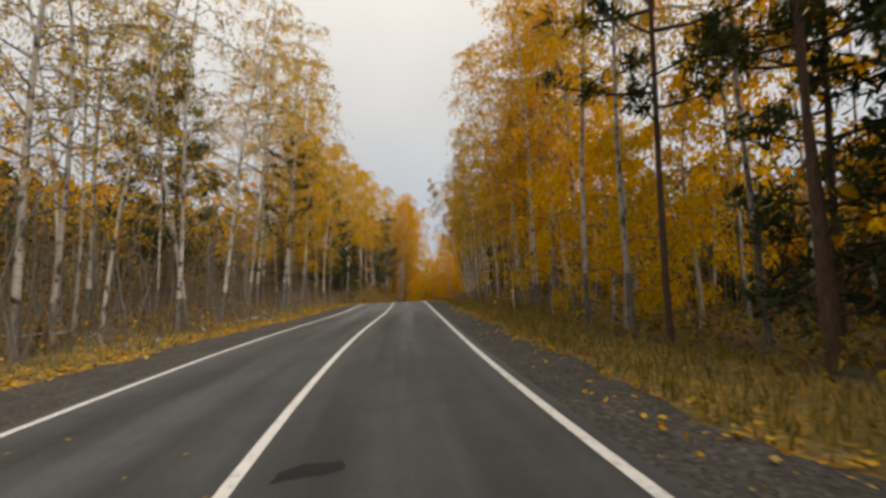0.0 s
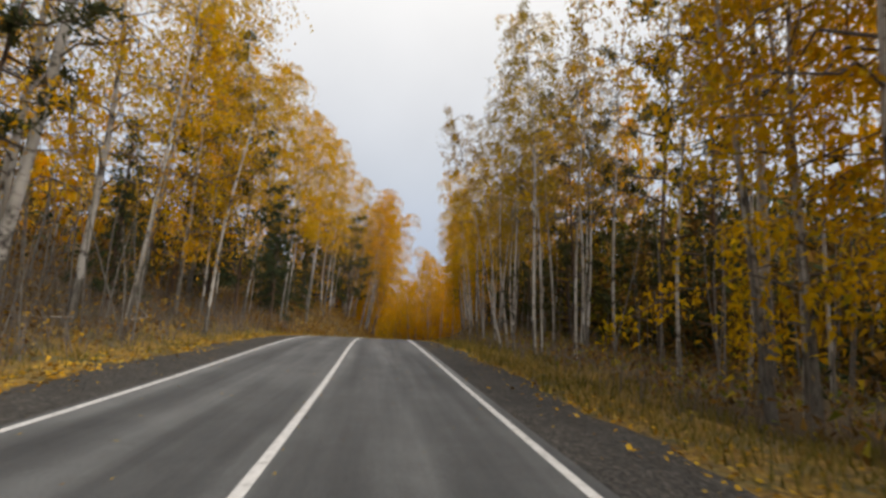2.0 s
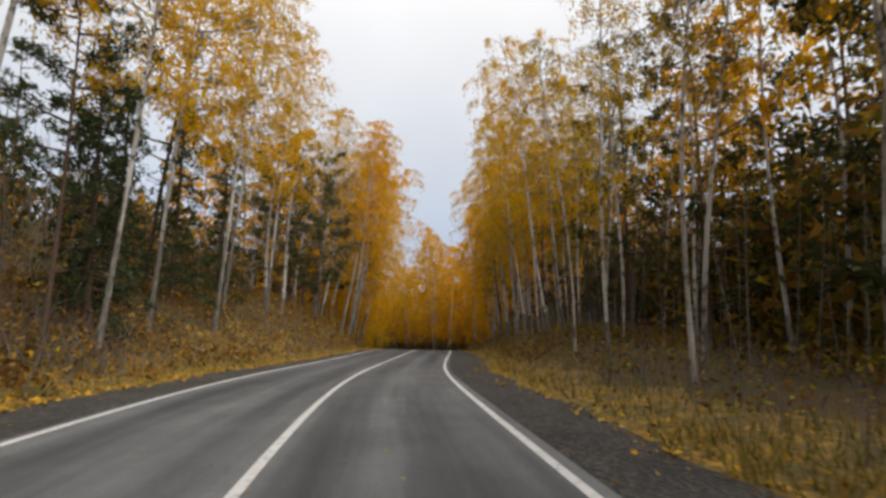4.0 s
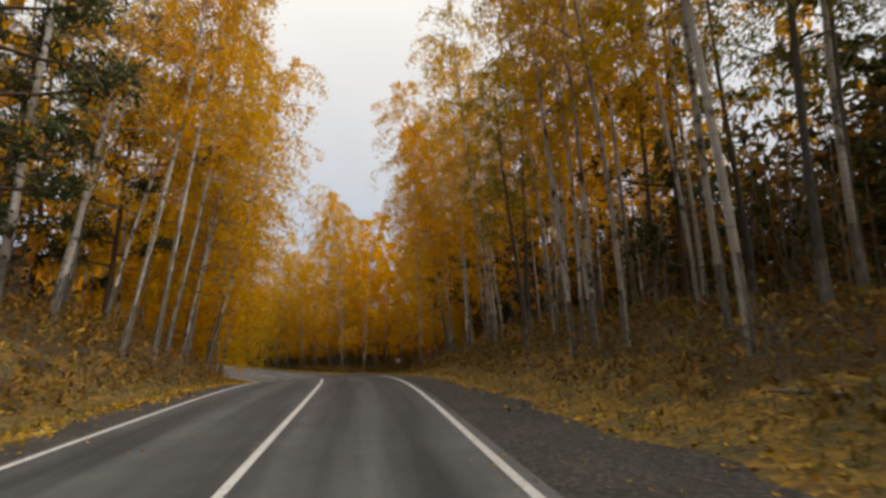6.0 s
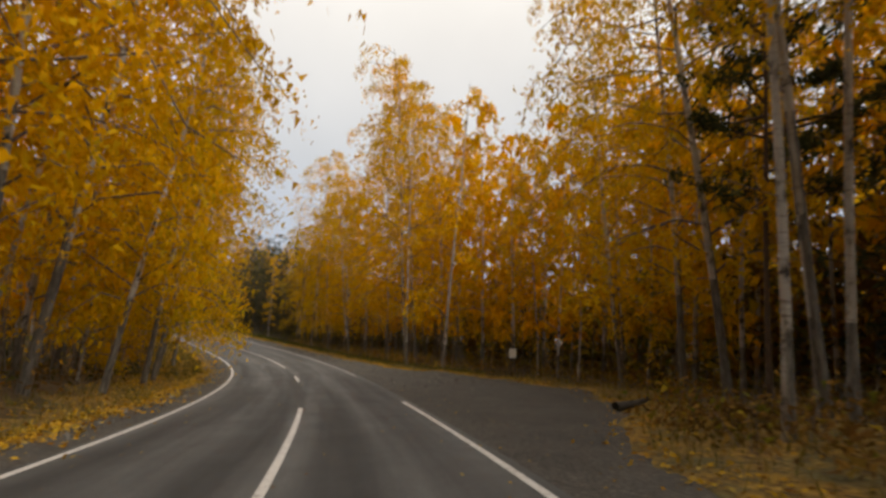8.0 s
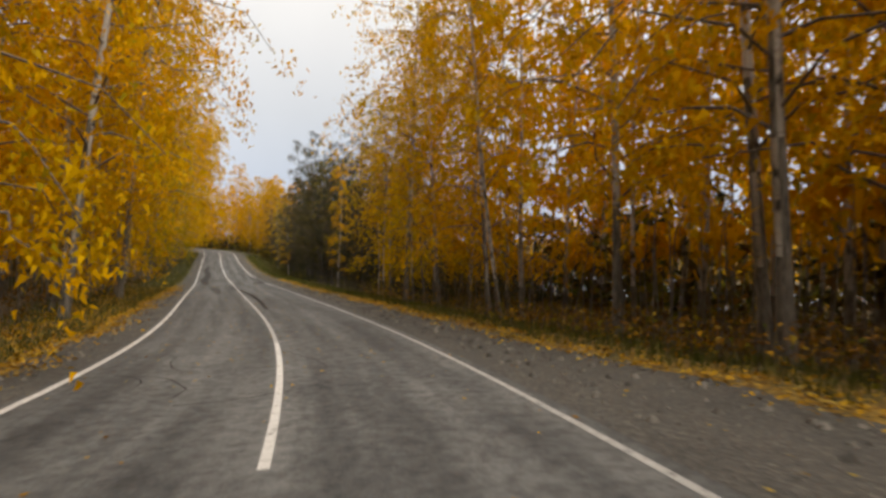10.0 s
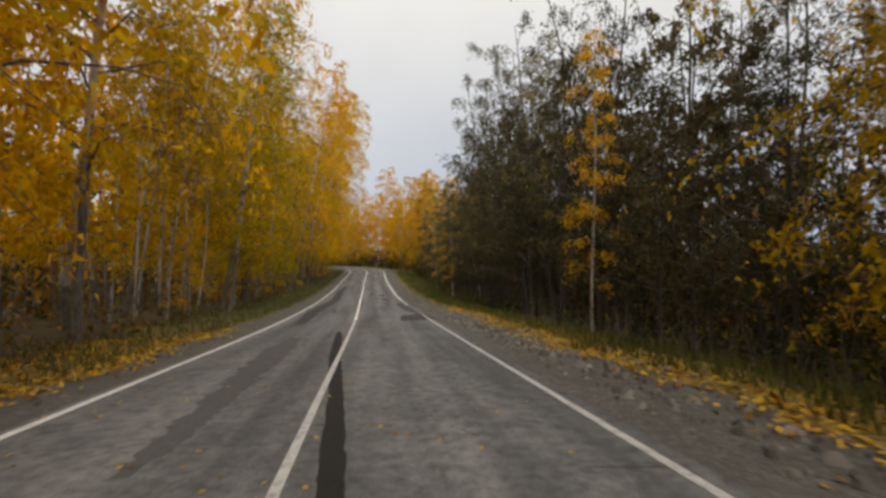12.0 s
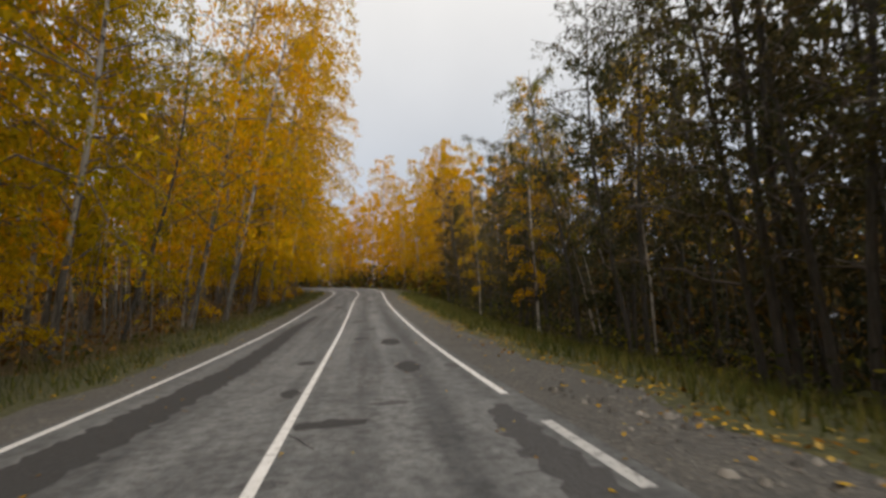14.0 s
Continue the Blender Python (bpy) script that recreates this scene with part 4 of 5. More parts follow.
    ("gold_c", 130.4, 14.4, 1.0, 0), ("slim_a", 127.0, 14.0, 0.9, 0), ("slim_c", 124.0, 14.4, 1.1, 0), ("gold_b", 122.0, 15.6, 0.82, -1), ("gold_c", 118.5, 15.2, 1.0, -1),
    ("gold_b", 112.4, 11.4, 1.05, -10), ("high", 108.8, 10.0, 1.18, -11), ("gold_b", 116.0, 13.2, 1.05, -8), ("gold_b", 120.0, 13.8, 1.0, -7), ("gold_b", 104.0, 9.6, 1.1, -2), ("slim_b", 133.0, 8.0, 1.0, -3), ("gold_b", 136.5, 10.4, 1.2, -3), ("gold_c", 134.6, 11.6, 1.5, -3), ("gold_b", 140.3, 9.8, 1.15, -3), ("slim_b", 143.6, 7.8, 0.95, -7), ("gold_a", 146.5, 9.0, 1.15, -3),
    ("gold_c", 150.5, 8.6, 1.1, -2), ("slim_b", 155.0, 9.0, 0.8, -1), ("slim_a", 156.6, 9.2, 0.8, 0), ("slim_b", 158.3, 8.3, 0.75, 0), ("slim_c", 162.2, 9.2, 0.9, 0),
    ("narrow", 173.6, 8.9, 1.0, 1), ("narrow", 204.0, 8.8, 1.05, 0), ("narrow", 214.5, 8.6, 1.0, 0), ("alder_c", 166.0, 13.5, 0.7, 0), ("alder_c", 161.6, 14.0, 0.75, -4), ("gold_c", 164.0, 12.6, 0.85, 0), ("alder_b", 186.0, 10.0, 0.95, -7), ("alder_c", 187.5, 10.4, 1.0, -9),
    ("alder_a", 176.6, 11.2, 1.2, -2), ("alder_b", 179.6, 10.3, 1.15, -3), ("alder_a", 173.0, 12.6, 1.1, -1), ("alder_a", 175.0, 10.4, 1.15, -2), ("alder_b", 169.8, 13.2, 1.0, 0), ("gold_c", 161.4, 9.8, 1.1, -3), ("alder_b", 163.6, 11.4, 0.8, 0), ("alder_a", 188.5, 11.4, 1.3, -4), ("alder_a", 191.6, 9.8, 1.25, -3), ("alder_b", 183.6, 11.6, 1.12, -3), ("alder_c", 186.4, 12.6, 1.1, -2),
    ("alder_c", 194.6, 10.6, 1.0, -4), ("slim_d", 198.2, 10.9, 0.8, -2), ("alder_b", 196.5, 9.4, 1.0, -2), ("slim_c", 203.0, 11.4, 0.8, -9), ("slim_c", 204.5, 11.9, 0.8, -12), ("alder_c", 200.0, 9.0, 1.0, -6),
]


def zone(s, lat):
    """Which trees stand where: near the road, behind, and deep in the wood."""
    if lat < 0:
        if s < 22:
            return ("bare_a", "bare_b", "slim_c", "bare_a"), ("bare_a", "bare_b", "slim_c"), ("far_slim", "far_slim", "far_gold")
        if s < 36:
            return ("bare_b", "bare_a", "bare_d", "bare_a"), ("bare_a", "bare_b", "bare_d"), ("far_slim", "far_slim", "far_gold")
        if s < 50:
            return ("bare_b", "slim_a", "veil"), ("bare_a", "slim_c", "veil"), ("far_slim", "far_gold", "far_gold")
        if s < 66:
            return ("gold_b", "gold_b", "slim_b", "pine_b"), ("mid_gold", "pine_b", "slim_b"), ("far_gold", "far_pine", "far_gold")
        if s < 91:
            return ("bare_a", "pine_b", "bare_b", "pine_a", "slim_c"), ("pine_b", "bare_a", "pine_a", "mid_gold"), ("far_pine", "far_pine", "far_slim")
        if s < 104:
            return ("high", "gold_b", "high"), ("high", "mid_gold", "pine_b"), ("far_gold", "far_pine", "far_gold")
        if 172 < s < 240:
            return ("gold_c", "olive", "green", "olive"), ("mid_gold", "olive", "mid_lemon"), ("far_gold", "far_lemon", "far_gold")
        return ("gold_c", "gold_a", "gold_b", "gold_c"), ("mid_gold", "mid_lemon", "mid_gold"), ("far_gold", "far_lemon", "far_gold")
    if s < 10:
        return ("pine_a", "pine_a"), ("mid_gold", "pine_b"), ("far_pine", "far_gold")
    if s < 31:
        return ("gold_a", "gold_b", "gold_a"), ("mid_gold", "mid_lemon"), ("far_gold", "far_lemon", "far_pine")
    if s < 74:
        return ("slim_a", "bare_d", "slim_c", "slim_b"), ("bare_d", "bare_d", "slim_a"), ("far_pine", "far_slim", "far_slim", "far_slim")
    if s < 90:
        return ("slim_b", "slim_d", "slim_b"), ("slim_b", "slim_d", "slim_a"), ("far_slim", "far_pine", "far_slim")
    if s < 104:
        return ("slim_d", "slim_b", "high"), ("slim_b", "high", "slim_d"), ("far_slim", "far_lemon", "far_slim")
    if s < 112:
        return ("gold_c", "slim_b", "gold_a", "sapling"), ("mid_lemon", "slim_a", "mid_gold"), ("far_lemon", "far_pine", "far_gold")
    if s < 161:
        return ("gold_a", "gold_c", "gold_b"), ("mid_gold", "mid_lemon"), ("far_gold", "far_lemon")
    if s < 232:
        return ("alder_a", "alder_b", "alder_a", "alder_c"), ("mid_alder", "mid_alder"), ("far_alder",)
    return ("gold_c", "gold_a", "gold_b"), ("mid_gold", "mid_lemon"), ("far_gold", "far_lemon")


taken = []
for k in range(16):
    plant(("mid_gold", "mid_lemon")[k % 2], 244 + 2.6 * k, 7.6 + 1.7 * (k % 3), 0.84 + 0.05 * (k % 4))
for k in range(30):
    plant(("far_gold", "far_lemon")[k % 2], 244 + 1.5 * k, 11.5 + 2.6 * (k % 5), 0.85)
for k in range(6):
    plant(("mid_gold", "mid_lemon")[k % 2], 110 + 2.7 * k, 17.6 + 1.4 * (k % 2), 0.84)
for k in range(40):
    plant(("far_slim", "far_lemon", "far_gold")[k % 3], 97 + (k % 10) * 2.6 + (k // 10) * 0.8, 15.5 + (k // 10) * 2.8, 1.05)
for k in range(30):
    plant(("far_gold", "far_lemon")[k % 2], 122 + (k % 12) * 2.6 + (k // 12) * 0.7, 16.5 + (k // 12) * 3.0, 1.1)
# unseen trees behind the start, added to keep the sun off the first stretch
for k in range(60):
    far = k % 6
    plant(("far_gold", "far_pine", "far_lemon")[k % 3], -27 + (k // 6) * 2.6 + far * 0.4, (-1) ** (k // 6) * (7.0 + 3.2 * far), 1.0)
for k in range(44):
    plant("far_alder", 178 + 1.25 * k, 21 + 2.7 * (k % 5), 0.95)
for kind, s, lat, size, lean in STANDOUT:
    plant(kind, s, lat, size, None, (RNG.uniform(-2, 2), lean))
    taken.append((s, lat))
for side in (-1, 1):
    for row, (lat0, gap) in enumerate(((6.9, 3.5), (10.2, 3.3), (13.6, 3.2), (17.5, 4.6), (22.5, 5.6))):
        s = -2.0 + row * 1.3
        while s < 290:
            lat = side * (lat0 + RNG.uniform(-0.7, 1.0))
            if side > 0 and 128 < s < 158 and row == 0:
                lat += 1.3
            if side > 0 and s < 33 and row == 0:
                lat += 0.9
            if side > 0 and s > 158 and row == 0:
                lat += 2.6 if s > 176 else 4.6
            ss = s + RNG.uniform(-1.0, 1.0)
            if side < 0 and ss > 118:
                lat = lat * 0.98 if ss < 178 else lat - 0.9
            s += gap
            if row > 2 and (118 < ss < 240 if side < 0 else 114 < ss < 152 and row == 4):
                continue
            if side > 0 and lat < float(verge_edge(ss, 1)) + 2.2:
                continue
            if side > 0 and 40 < ss < 105 and row == 0 and RNG.random() < 0.55:
                continue
            if side > 0 and 36 < ss < 50 and row > 1 and RNG.random() < 0.4:
                continue
            if side > 0 and 33 < ss < 43 and row == 0:
                continue
            if side > 0 and (10 < ss < 25 and row < 3 or 9 < ss < 33 and row > 0 and RNG.random() < 0.45):
                continue
            if side < 0 and 60 < ss < 92 and row > 0 and RNG.random() < 0.5:
                continue
            if side < 0 and row == 0 and (166 < ss < 183 or 77 < ss < 92):
                continue
            if side > 0 and ss > 158 and lat < 9.0:
                continue
            if side < 0 and ss < 50 and row > 0 and RNG.random() < (0.6 if ss < 28 else 0.45):
                continue
            if any((a - ss) ** 2 + (b - lat) ** 2 < (2.6 if side > 0 and ss > 158 else 4.0 if row < 2 else 1.5) for a, b in taken):
                continue
            kind = RNG.choice(zone(ss, lat)[min(row, 2)])
            big = (1.0, 1.3) if side < 0 and ss > 24 else (0.9, 1.2)
            if side > 0 and 108 < ss < 160:
                big = (0.82, 1.0) if ss < 130 else (1.05, 1.3)
            if side > 0 and ss > 160:
                big = (0.66, 0.82) if ss < 174 else (1.06, 1.24) if ss < 190 else (1.1, 1.3) if ss < 204 else (0.72, 0.95) if ss < 232 else (1.0, 1.2)
            if side < 0 and ss > 236:
                big = (1.2, 1.45)
            if side < 0 and ss < 94 and row > 1:
                if RNG.random() < 0.4:
                    continue
                big = (0.5, 0.75)
            plant(kind, ss, lat, RNG.uniform(*big), None, (RNG.uniform(-3, 3), -side * (RNG.uniform(5, 10) if ss > 118 else RNG.uniform(2, 8)) if row < 2 and side < 0 else RNG.uniform(-4, 3)))
            taken.append((ss, lat))

# gaps in the rows filled by single trees
for kind, s, lat, size, lean in (("pine_b", 5.4, 10.0, 1.1, 0), ("spruce", 8.6, 11.4, 1.3, 0), ("pine_b", 11.8, 12.4, 1.1, 0), ("spruce", 3.4, 8.4, 1.2, 0), ("sapling", 13.4, 10.6, 1.5, 0), ("sapling", 18.0, 12.4, 1.6, 0), ("sapling", 22.6, 12.0, 1.6, 0), ("mid_lemon", 6.0, 13.4, 1.1, 0),
                                 ("sapling", 16.2, 8.7, 1.2, 0), ("sapling", 19.6, 9.7, 1.3, 0), ("sapling", 22.4, 8.0, 1.2, 0), ("sapling", 25.6, 8.9, 1.2, 0), ("sapling", 31.6, 9.3, 1.2, 0),
                                 ("sapling", 181.0, -7.9, 0.8, 4), ("sapling", 184.4, -8.4, 1.1, 4), ("sapling", 189.8, -8.1, 1.2, 4), ("sapling", 195.6, -8.0, 1.1, 5), ("sapling", 202.6, -7.9, 1.2, 4),
                                 ("sapling", 208.8, -8.0, 1.2, 4), ("sapling", 216.4, -7.8, 1.3, 5), ("sapling", 224.0, -7.8, 1.3, 5), ("sapling", 231.2, -7.9, 1.3, 5), ("sapling", 238.0, -7.9, 1.4, 5),
                                 ("sapling", 124.2, -8.4, 1.2, 4), ("sapling", 131.0, -8.6, 1.2, 4), ("sapling", 137.4, -8.8, 1.2, 4), ("sapling", 150.4, -8.6, 1.3, 4), ("sapling", 163.2, -8.7, 1.2, 4),
                                 ("gold_b", 170.2, -9.9, 1.3, 5), ("gold_b", 175.0, -9.8, 1.3, 5), ("gold_b", 154.6, -7.7, 1.25, 6), ("gold_b", 160.4, -7.7, 1.25, 6)):
    if all((a - s) ** 2 + (b - lat) ** 2 > 1.0 for a, b in taken):
        plant(kind, s, lat, size, None, (1.0, lean))


def deep_forest():
    """The trees behind the second row, past counting, and the unseen sun-blocking ones behind the start."""
    for name, corners, label in (("deep_stems", 4, "close-set birch and pine stems deep in the forest, and unseen ones added behind the start"), ("deep_foliage", 3, "golden and dark foliage deep in the forest, and unseen crowns added behind the start")):
        verts, faces, index, mats, n = [], [], [], [], 0
        source = {}
        for kind in sorted({k for k, _ in DEEP}):
            rows = []
            for ob in PROTO[kind].children:
                me = ob.data
                if len(me.polygons[0].vertices) != corners:
                    continue
                co, vi = np.empty(len(me.vertices) * 3, np.float32), np.empty(len(me.loops), np.int32)
                mi = np.empty(len(me.polygons), np.int32)
                me.vertices.foreach_get("co", co)
                me.loops.foreach_get("vertex_index", vi)
                me.polygons.foreach_get("material_index", mi)
                for m in me.materials:
                    if m not in mats:
                        mats.append(m)
                rows.append((co.reshape(-1, 3), vi.reshape(-1, corners), np.array([mats.index(m) for m in me.materials])[mi]))
            source[kind] = rows
        for kind, m in DEEP:
            a = np.array(m)
            for co, vi, mi in source[kind]:
                verts.append(co @ a[:3, :3].T + a[:3, 3])
                faces.append(vi + n)
                index.append(mi)
                n += len(co)
        me = fast_mesh(name, np.concatenate(verts), np.concatenate(faces), *mats, index=np.concatenate(index))
        tagged(new(name, me), label, "forest", kind="stuff")


deep_forest()
for kind, o in PROTO.items():
    if kind not in USED:
        for c in (*o.children_recursive, o):
            bpy.data.objects.remove(c)

# ---- far woods, thickets, litter and grass ----
def stuff(name, verts_faces, mats, label, category, index=None):
    me = fast_mesh(name, *verts_faces, *mats, index=index)
    return tagged(new(name, me), label, category, kind="stuff")


def on_ground(s, lat):
    x, y, z = at(s, lat)
    return np.stack([x, y, z + lie(s, lat)], -1)


def far_woods():
    rng = np.random.default_rng(5)
    s, lat = rng.uniform(-30, 345, 1000), rng.choice([-1, 1], 1000) * rng.uniform(27, 90, 1000)
    x, y, _ = at(s, lat)
    s2, lat2 = along(x, y)
    keep = (np.abs(lat2) > 26) & ~((lat2 > 0) & (s2 > 150) & (s2 < 235) & (lat2 < 74))
    x, y, s2, lat2 = x[keep], y[keep], s2[keep], lat2[keep]
    z = np.interp(s2, SS, RZ) + lie(s2, lat2)
    pts, kinds = [], []
    for i in range(len(x)):
        h = rng.uniform(11, 17)
        if s2[i] < 50 or (s2[i] < 95 and lat2[i] < 0):
            h *= 0.38 if lat2[i] < 0 else 0.55
        n = 70
        u = rng.uniform(0.0, 1, n)
        r = 2.8 * np.sin(np.pi * np.clip(u, 0.22, 0.98)) ** 0.7 * rng.uniform(0.3, 1, n)
        a = rng.uniform(0, 6.28, n)
        pts.append(np.stack([x[i] + r * np.cos(a), y[i] + r * np.sin(a), z[i] + h * u], -1))
        dark = 0.85 if lat2[i] > 0 and s2[i] < 118 else 0.3
        kinds.append(np.full(n, 1 if rng.random() < dark else 0))
    stuff("far_woods", leaf_tips(np.concatenate(pts), 1.4, rng, 0.5), (GOLD, NEEDLE), "golden and dark green woods far behind the roadside trees", "woods", np.concatenate(kinds))


def thicket(name, count, s0, s1, a0, a1, side, high, size, mats, label, seed, leaves=15):
    """Low bushes and dead stalks between the trunks."""
    rng = np.random.default_rng(seed)
    s, a = rng.uniform(s0, s1, count), rng.uniform(a0, a1, count)
    if side > 0:
        ok = a > verge_edge(s, 1) + 1.4
        s, a = s[ok], a[ok]
    root = on_ground(s, a * side)
    n = len(root)
    h = rng.uniform(0.4, 1.0, n) * high
    c = np.repeat(root, leaves, 0)
    t = rng.uniform(0.03, 1, n * leaves)
    c += np.stack([rng.normal(0, 0.42, n * leaves), rng.normal(0, 0.42, n * leaves), t * np.repeat(h, leaves)], -1)
    stuff(name, leaf_tips(c, size * 1.15, rng, hang=0.1), mats, label, "undergrowth", rng.integers(0, len(mats), n * leaves))


def stalks(name, count, s0, s1, a0, a1, side, high, mat, label, seed, width=0.014, category="grass"):
    """Blades and dry stems standing in the grass."""
    rng = np.random.default_rng(seed)
    s = rng.uniform(s0, s1, count)
    a = rng.uniform(0, 1, count) ** 1.3 * (a1 - a0) + a0 + np.abs(verge_edge(s, side))
    p = on_ground(s, a * side)
    h = (rng.uniform(0.35, 1.0, count) * high)[:, None]
    d = rng.normal(0, 1, (count, 3))
    d[:, 2] = 0
    w = d / np.linalg.norm(d, axis=1, keepdims=True) * width * rng.uniform(0.6, 1.5, (count, 1))
    tip = rng.normal(0, 0.28, (count, 3)) * h
    tip[:, 2] = h[:, 0]
    v = np.stack([p - w, p + w, p + tip], 1).reshape(-1, 3)
    stuff(name, (v, np.arange(3 * count).reshape(-1, 3)), (mat,), label, category)


def young_stems(count, s0, s1, a0, a1, side, high, mat, label, seed, width, lean=0.06):
    """Thin stems with hardly a twig, close together behind the rows."""
    rng = np.random.default_rng(seed)
    s = rng.uniform(s0, s1, count)
    p = on_ground(s, side * (rng.uniform(a0, a1, count) + np.abs(verge_edge(s, side))))
    h = rng.uniform(0.4, 1.0, count) * high
    top = p + np.stack([rng.normal(0, lean, count) * h, rng.normal(0, lean, count) * h, h], -1)
    mid = (p + top) / 2 + np.stack([rng.normal(0, 0.02, count) * h, rng.normal(0, 0.02, count) * h, np.zeros(count)], -1)
    r = width * rng.uniform(0.4, 1.2, count)
    rings = []
    for c, k in ((p, 1.0), (mid, 0.7), (top, 0.2)):
        for q in range(3):
            rings.append(c + np.stack([np.cos(q * 2.094) * r * k, np.sin(q * 2.094) * r * k, np.full(count, -0.1 if k == 1.0 else 0.0)], -1))
    v = np.stack(rings, 1).reshape(-1, 3)
    f = np.array([(a + q, a + (q + 1) % 3, a + 3 + (q + 1) % 3, a + 3 + q) for a in (0, 3) for q in range(3)])
    stuff("young_stems", (v, (f[None] + 9 * np.arange(count)[:, None, None]).reshape(-1, 4)), (mat,), label, "young trees")


def litter(name, count, s0, s1, spread, side, size, label, seed, mat=LITTER, out=0.0):
    """Fallen leaves, thickest where the gravel ends."""
    rng = np.random.default_rng(seed)
    s = rng.uniform(s0, s1, count)
    a = np.abs(verge_edge(s, side)) + out + rng.normal(0.35, 0.42, count) + rng.exponential(spread, count) * rng.choice([0, 1], count)
    p = on_ground(s, a * side)
    p[:, 2] += 0.03 + rng.uniform(0, 0.05, count)
    u = rng.normal(size=(count, 3)) * np.array([1, 1, 0.35])
    u /= np.linalg.norm(u, axis=1, keepdims=True)
    w = np.cross(u, rng.normal(0, 0.3, (count, 3)) + np.array([0, 0, 1]))
    w /= np.linalg.norm(w, axis=1, keepdims=True)
    k = (size * rng.uniform(0.6, 1.4, count))[:, None] / 2
    v = np.stack([p - u * k, p + w * k * 0.7, p + u * k, p - w * k * 0.7], 1).reshape(-1, 3)
    stuff(name, (v, np.arange(4 * count).reshape(-1, 4)), (mat,), label, "fallen leaves")


def road_leaves():
    rng = np.random.default_rng(61)
    n = 2600
    s, a = rng.uniform(2, 215, n), rng.choice([-1, 1], n) * (4.3 - rng.exponential(1.5, n).clip(0, 4.2))
    s = np.concatenate([s, rng.uniform(136, 182, 800)])
    a = np.concatenate([a, rng.uniform(-2.95, 1.9, 800)])
    n += 800
    x, y, z = at(s, a)
    p = np.stack([x, y, z + np.where(np.abs(a) > 3.3, lie(s, a), 0) + 0.014], -1)
    u = rng.normal(size=(n, 3)) * np.array([1, 1, 0.15])
    u /= np.linalg.norm(u, axis=1, keepdims=True)
    w = np.cross(u, [0, 0, 1])
    k = (0.048 * rng.uniform(0.6, 1.5, n))[:, None] / 2
    v = np.stack([p - u * k, p + w * k * 0.75, p + u * k, p - w * k * 0.75], 1).reshape(-1, 3)
    stuff("road_leaves", (v, np.arange(4 * n).reshape(-1, 4)), (LITTER,), "single yellow leaves lying on the asphalt", "fallen leaves")


def stones(name, count, s0, s1, side, seed, coarse=0.018, out=3.5):
    """Loose stones on the shoulder."""
    rng = np.random.default_rng(seed)
    base = np.array([[1, 0, 0], [0, 1, 0], [-1, 0, 0], [0, -1, 0], [0.4, 0.3, 0.75], [-0.5, 0.35, 0.7], [-0.4, -0.4, 0.8], [0.45, -0.35, 0.7]])
    faces = np.array([[0, 1, 5, 4], [1, 2, 6, 5], [2, 3, 7, 6], [3, 0, 4, 7], [4, 5, 6, 7]])
    s = rng.uniform(s0, s1, count)
    a = out + (np.abs(verge_edge(s, side)) - 3.2) * rng.uniform(0, 1, count)
    p = on_ground(s, a * side)
    k = rng.gamma(2.0, coarse, count).clip(0.012, coarse * 4.2)
    turn = rng.uniform(0, 6.28, count)
    v = base[None] * k[:, None, None] * rng.uniform(0.7, 1.3, (count, 8, 3))
    c, n = np.cos(turn)[:, None], np.sin(turn)[:, None]
    v = np.stack([v[..., 0] * c - v[..., 1] * n, v[..., 0] * n + v[..., 1] * c, v[..., 2]], -1) + p[:, None]
    f = (faces[None] + 8 * np.arange(count)[:, None, None]).reshape(-1, 4)
    stuff(name, (v.reshape(-1, 3), f), (STONE,), "loose grey stones and clods on the gravel shoulder", "stones")


def stone_material():
    m, n, l, b = material("shoulder_stone", 0.95)
    g = n.new("ShaderNodeNewGeometry")
    l.new(ramp(n, l, g.outputs["Random Per Island"], [(0.0, (0.05, 0.047, 0.043)), (0.6, (0.10, 0.095, 0.088)), (1.0, (0.21, 0.195, 0.175))]), b.inputs["Base Color"])
    return m


STONE = stone_material()
far_woods()
thicket("undergrowth", 2000, 0, 112, 6.6, 20, -1, 0.8, 0.13, (RUSSET, RUSSET, LITTER), "dry brown ferns and low bushes between the trunks", 71)
thicket("undergrowth", 900, 110, 280, 7.0, 18, -1, 0.8, 0.16, (RUSSET, GREENGRASS, RUSSET), "dry brown bushes under the birches", 72)
thicket("undergrowth", 1700, 0, 112, 7.0, 20, 1, 0.8, 0.13, (RUSSET, RUSSET, GREENISH), "dry brown bushes between the slim trunks", 73)
thicket("undergrowth", 2000, 58, 112, 5.4, 13, -1, 0.7, 0.12, (RUSSET, RUSSET, RUSSET, FERN), "brown withered ferns on the bank", 68)
thicket("undergrowth", 1500, 70, 112, 6.2, 14, 1, 0.6, 0.12, (RUSSET, RUSSET, RUSSET, FERN), "brown withered ferns on the slope below the trunks", 69)
thicket("undergrowth", 800, 112, 160, 7.0, 20, 1, 1.0, 0.10, (RUSSET, GREENISH, RUSSET, LITTER), "low brown bushes under the birches", 74, 24)
thicket("undergrowth", 1000, 158, 250, 8.8, 14, 1, 1.3, 0.15, (DARKLEAF, GREENISH, DARKLEAF), "dull green bushes below the alders", 75)
thicket("dark_thicket", 420, -5, 36, 17, 30, 1, 7.0, 0.36, (NEEDLE, RUSSET, NEEDLE), "dark young spruce thicket deep in the forest", 76, 60)
thicket("dark_thicket", 200, 34, 50, 14, 30, 1, 8.0, 0.34, (NEEDLE, RUSSET, RUSSET), "dark close spruce thicket deep in the forest", 79, 80)
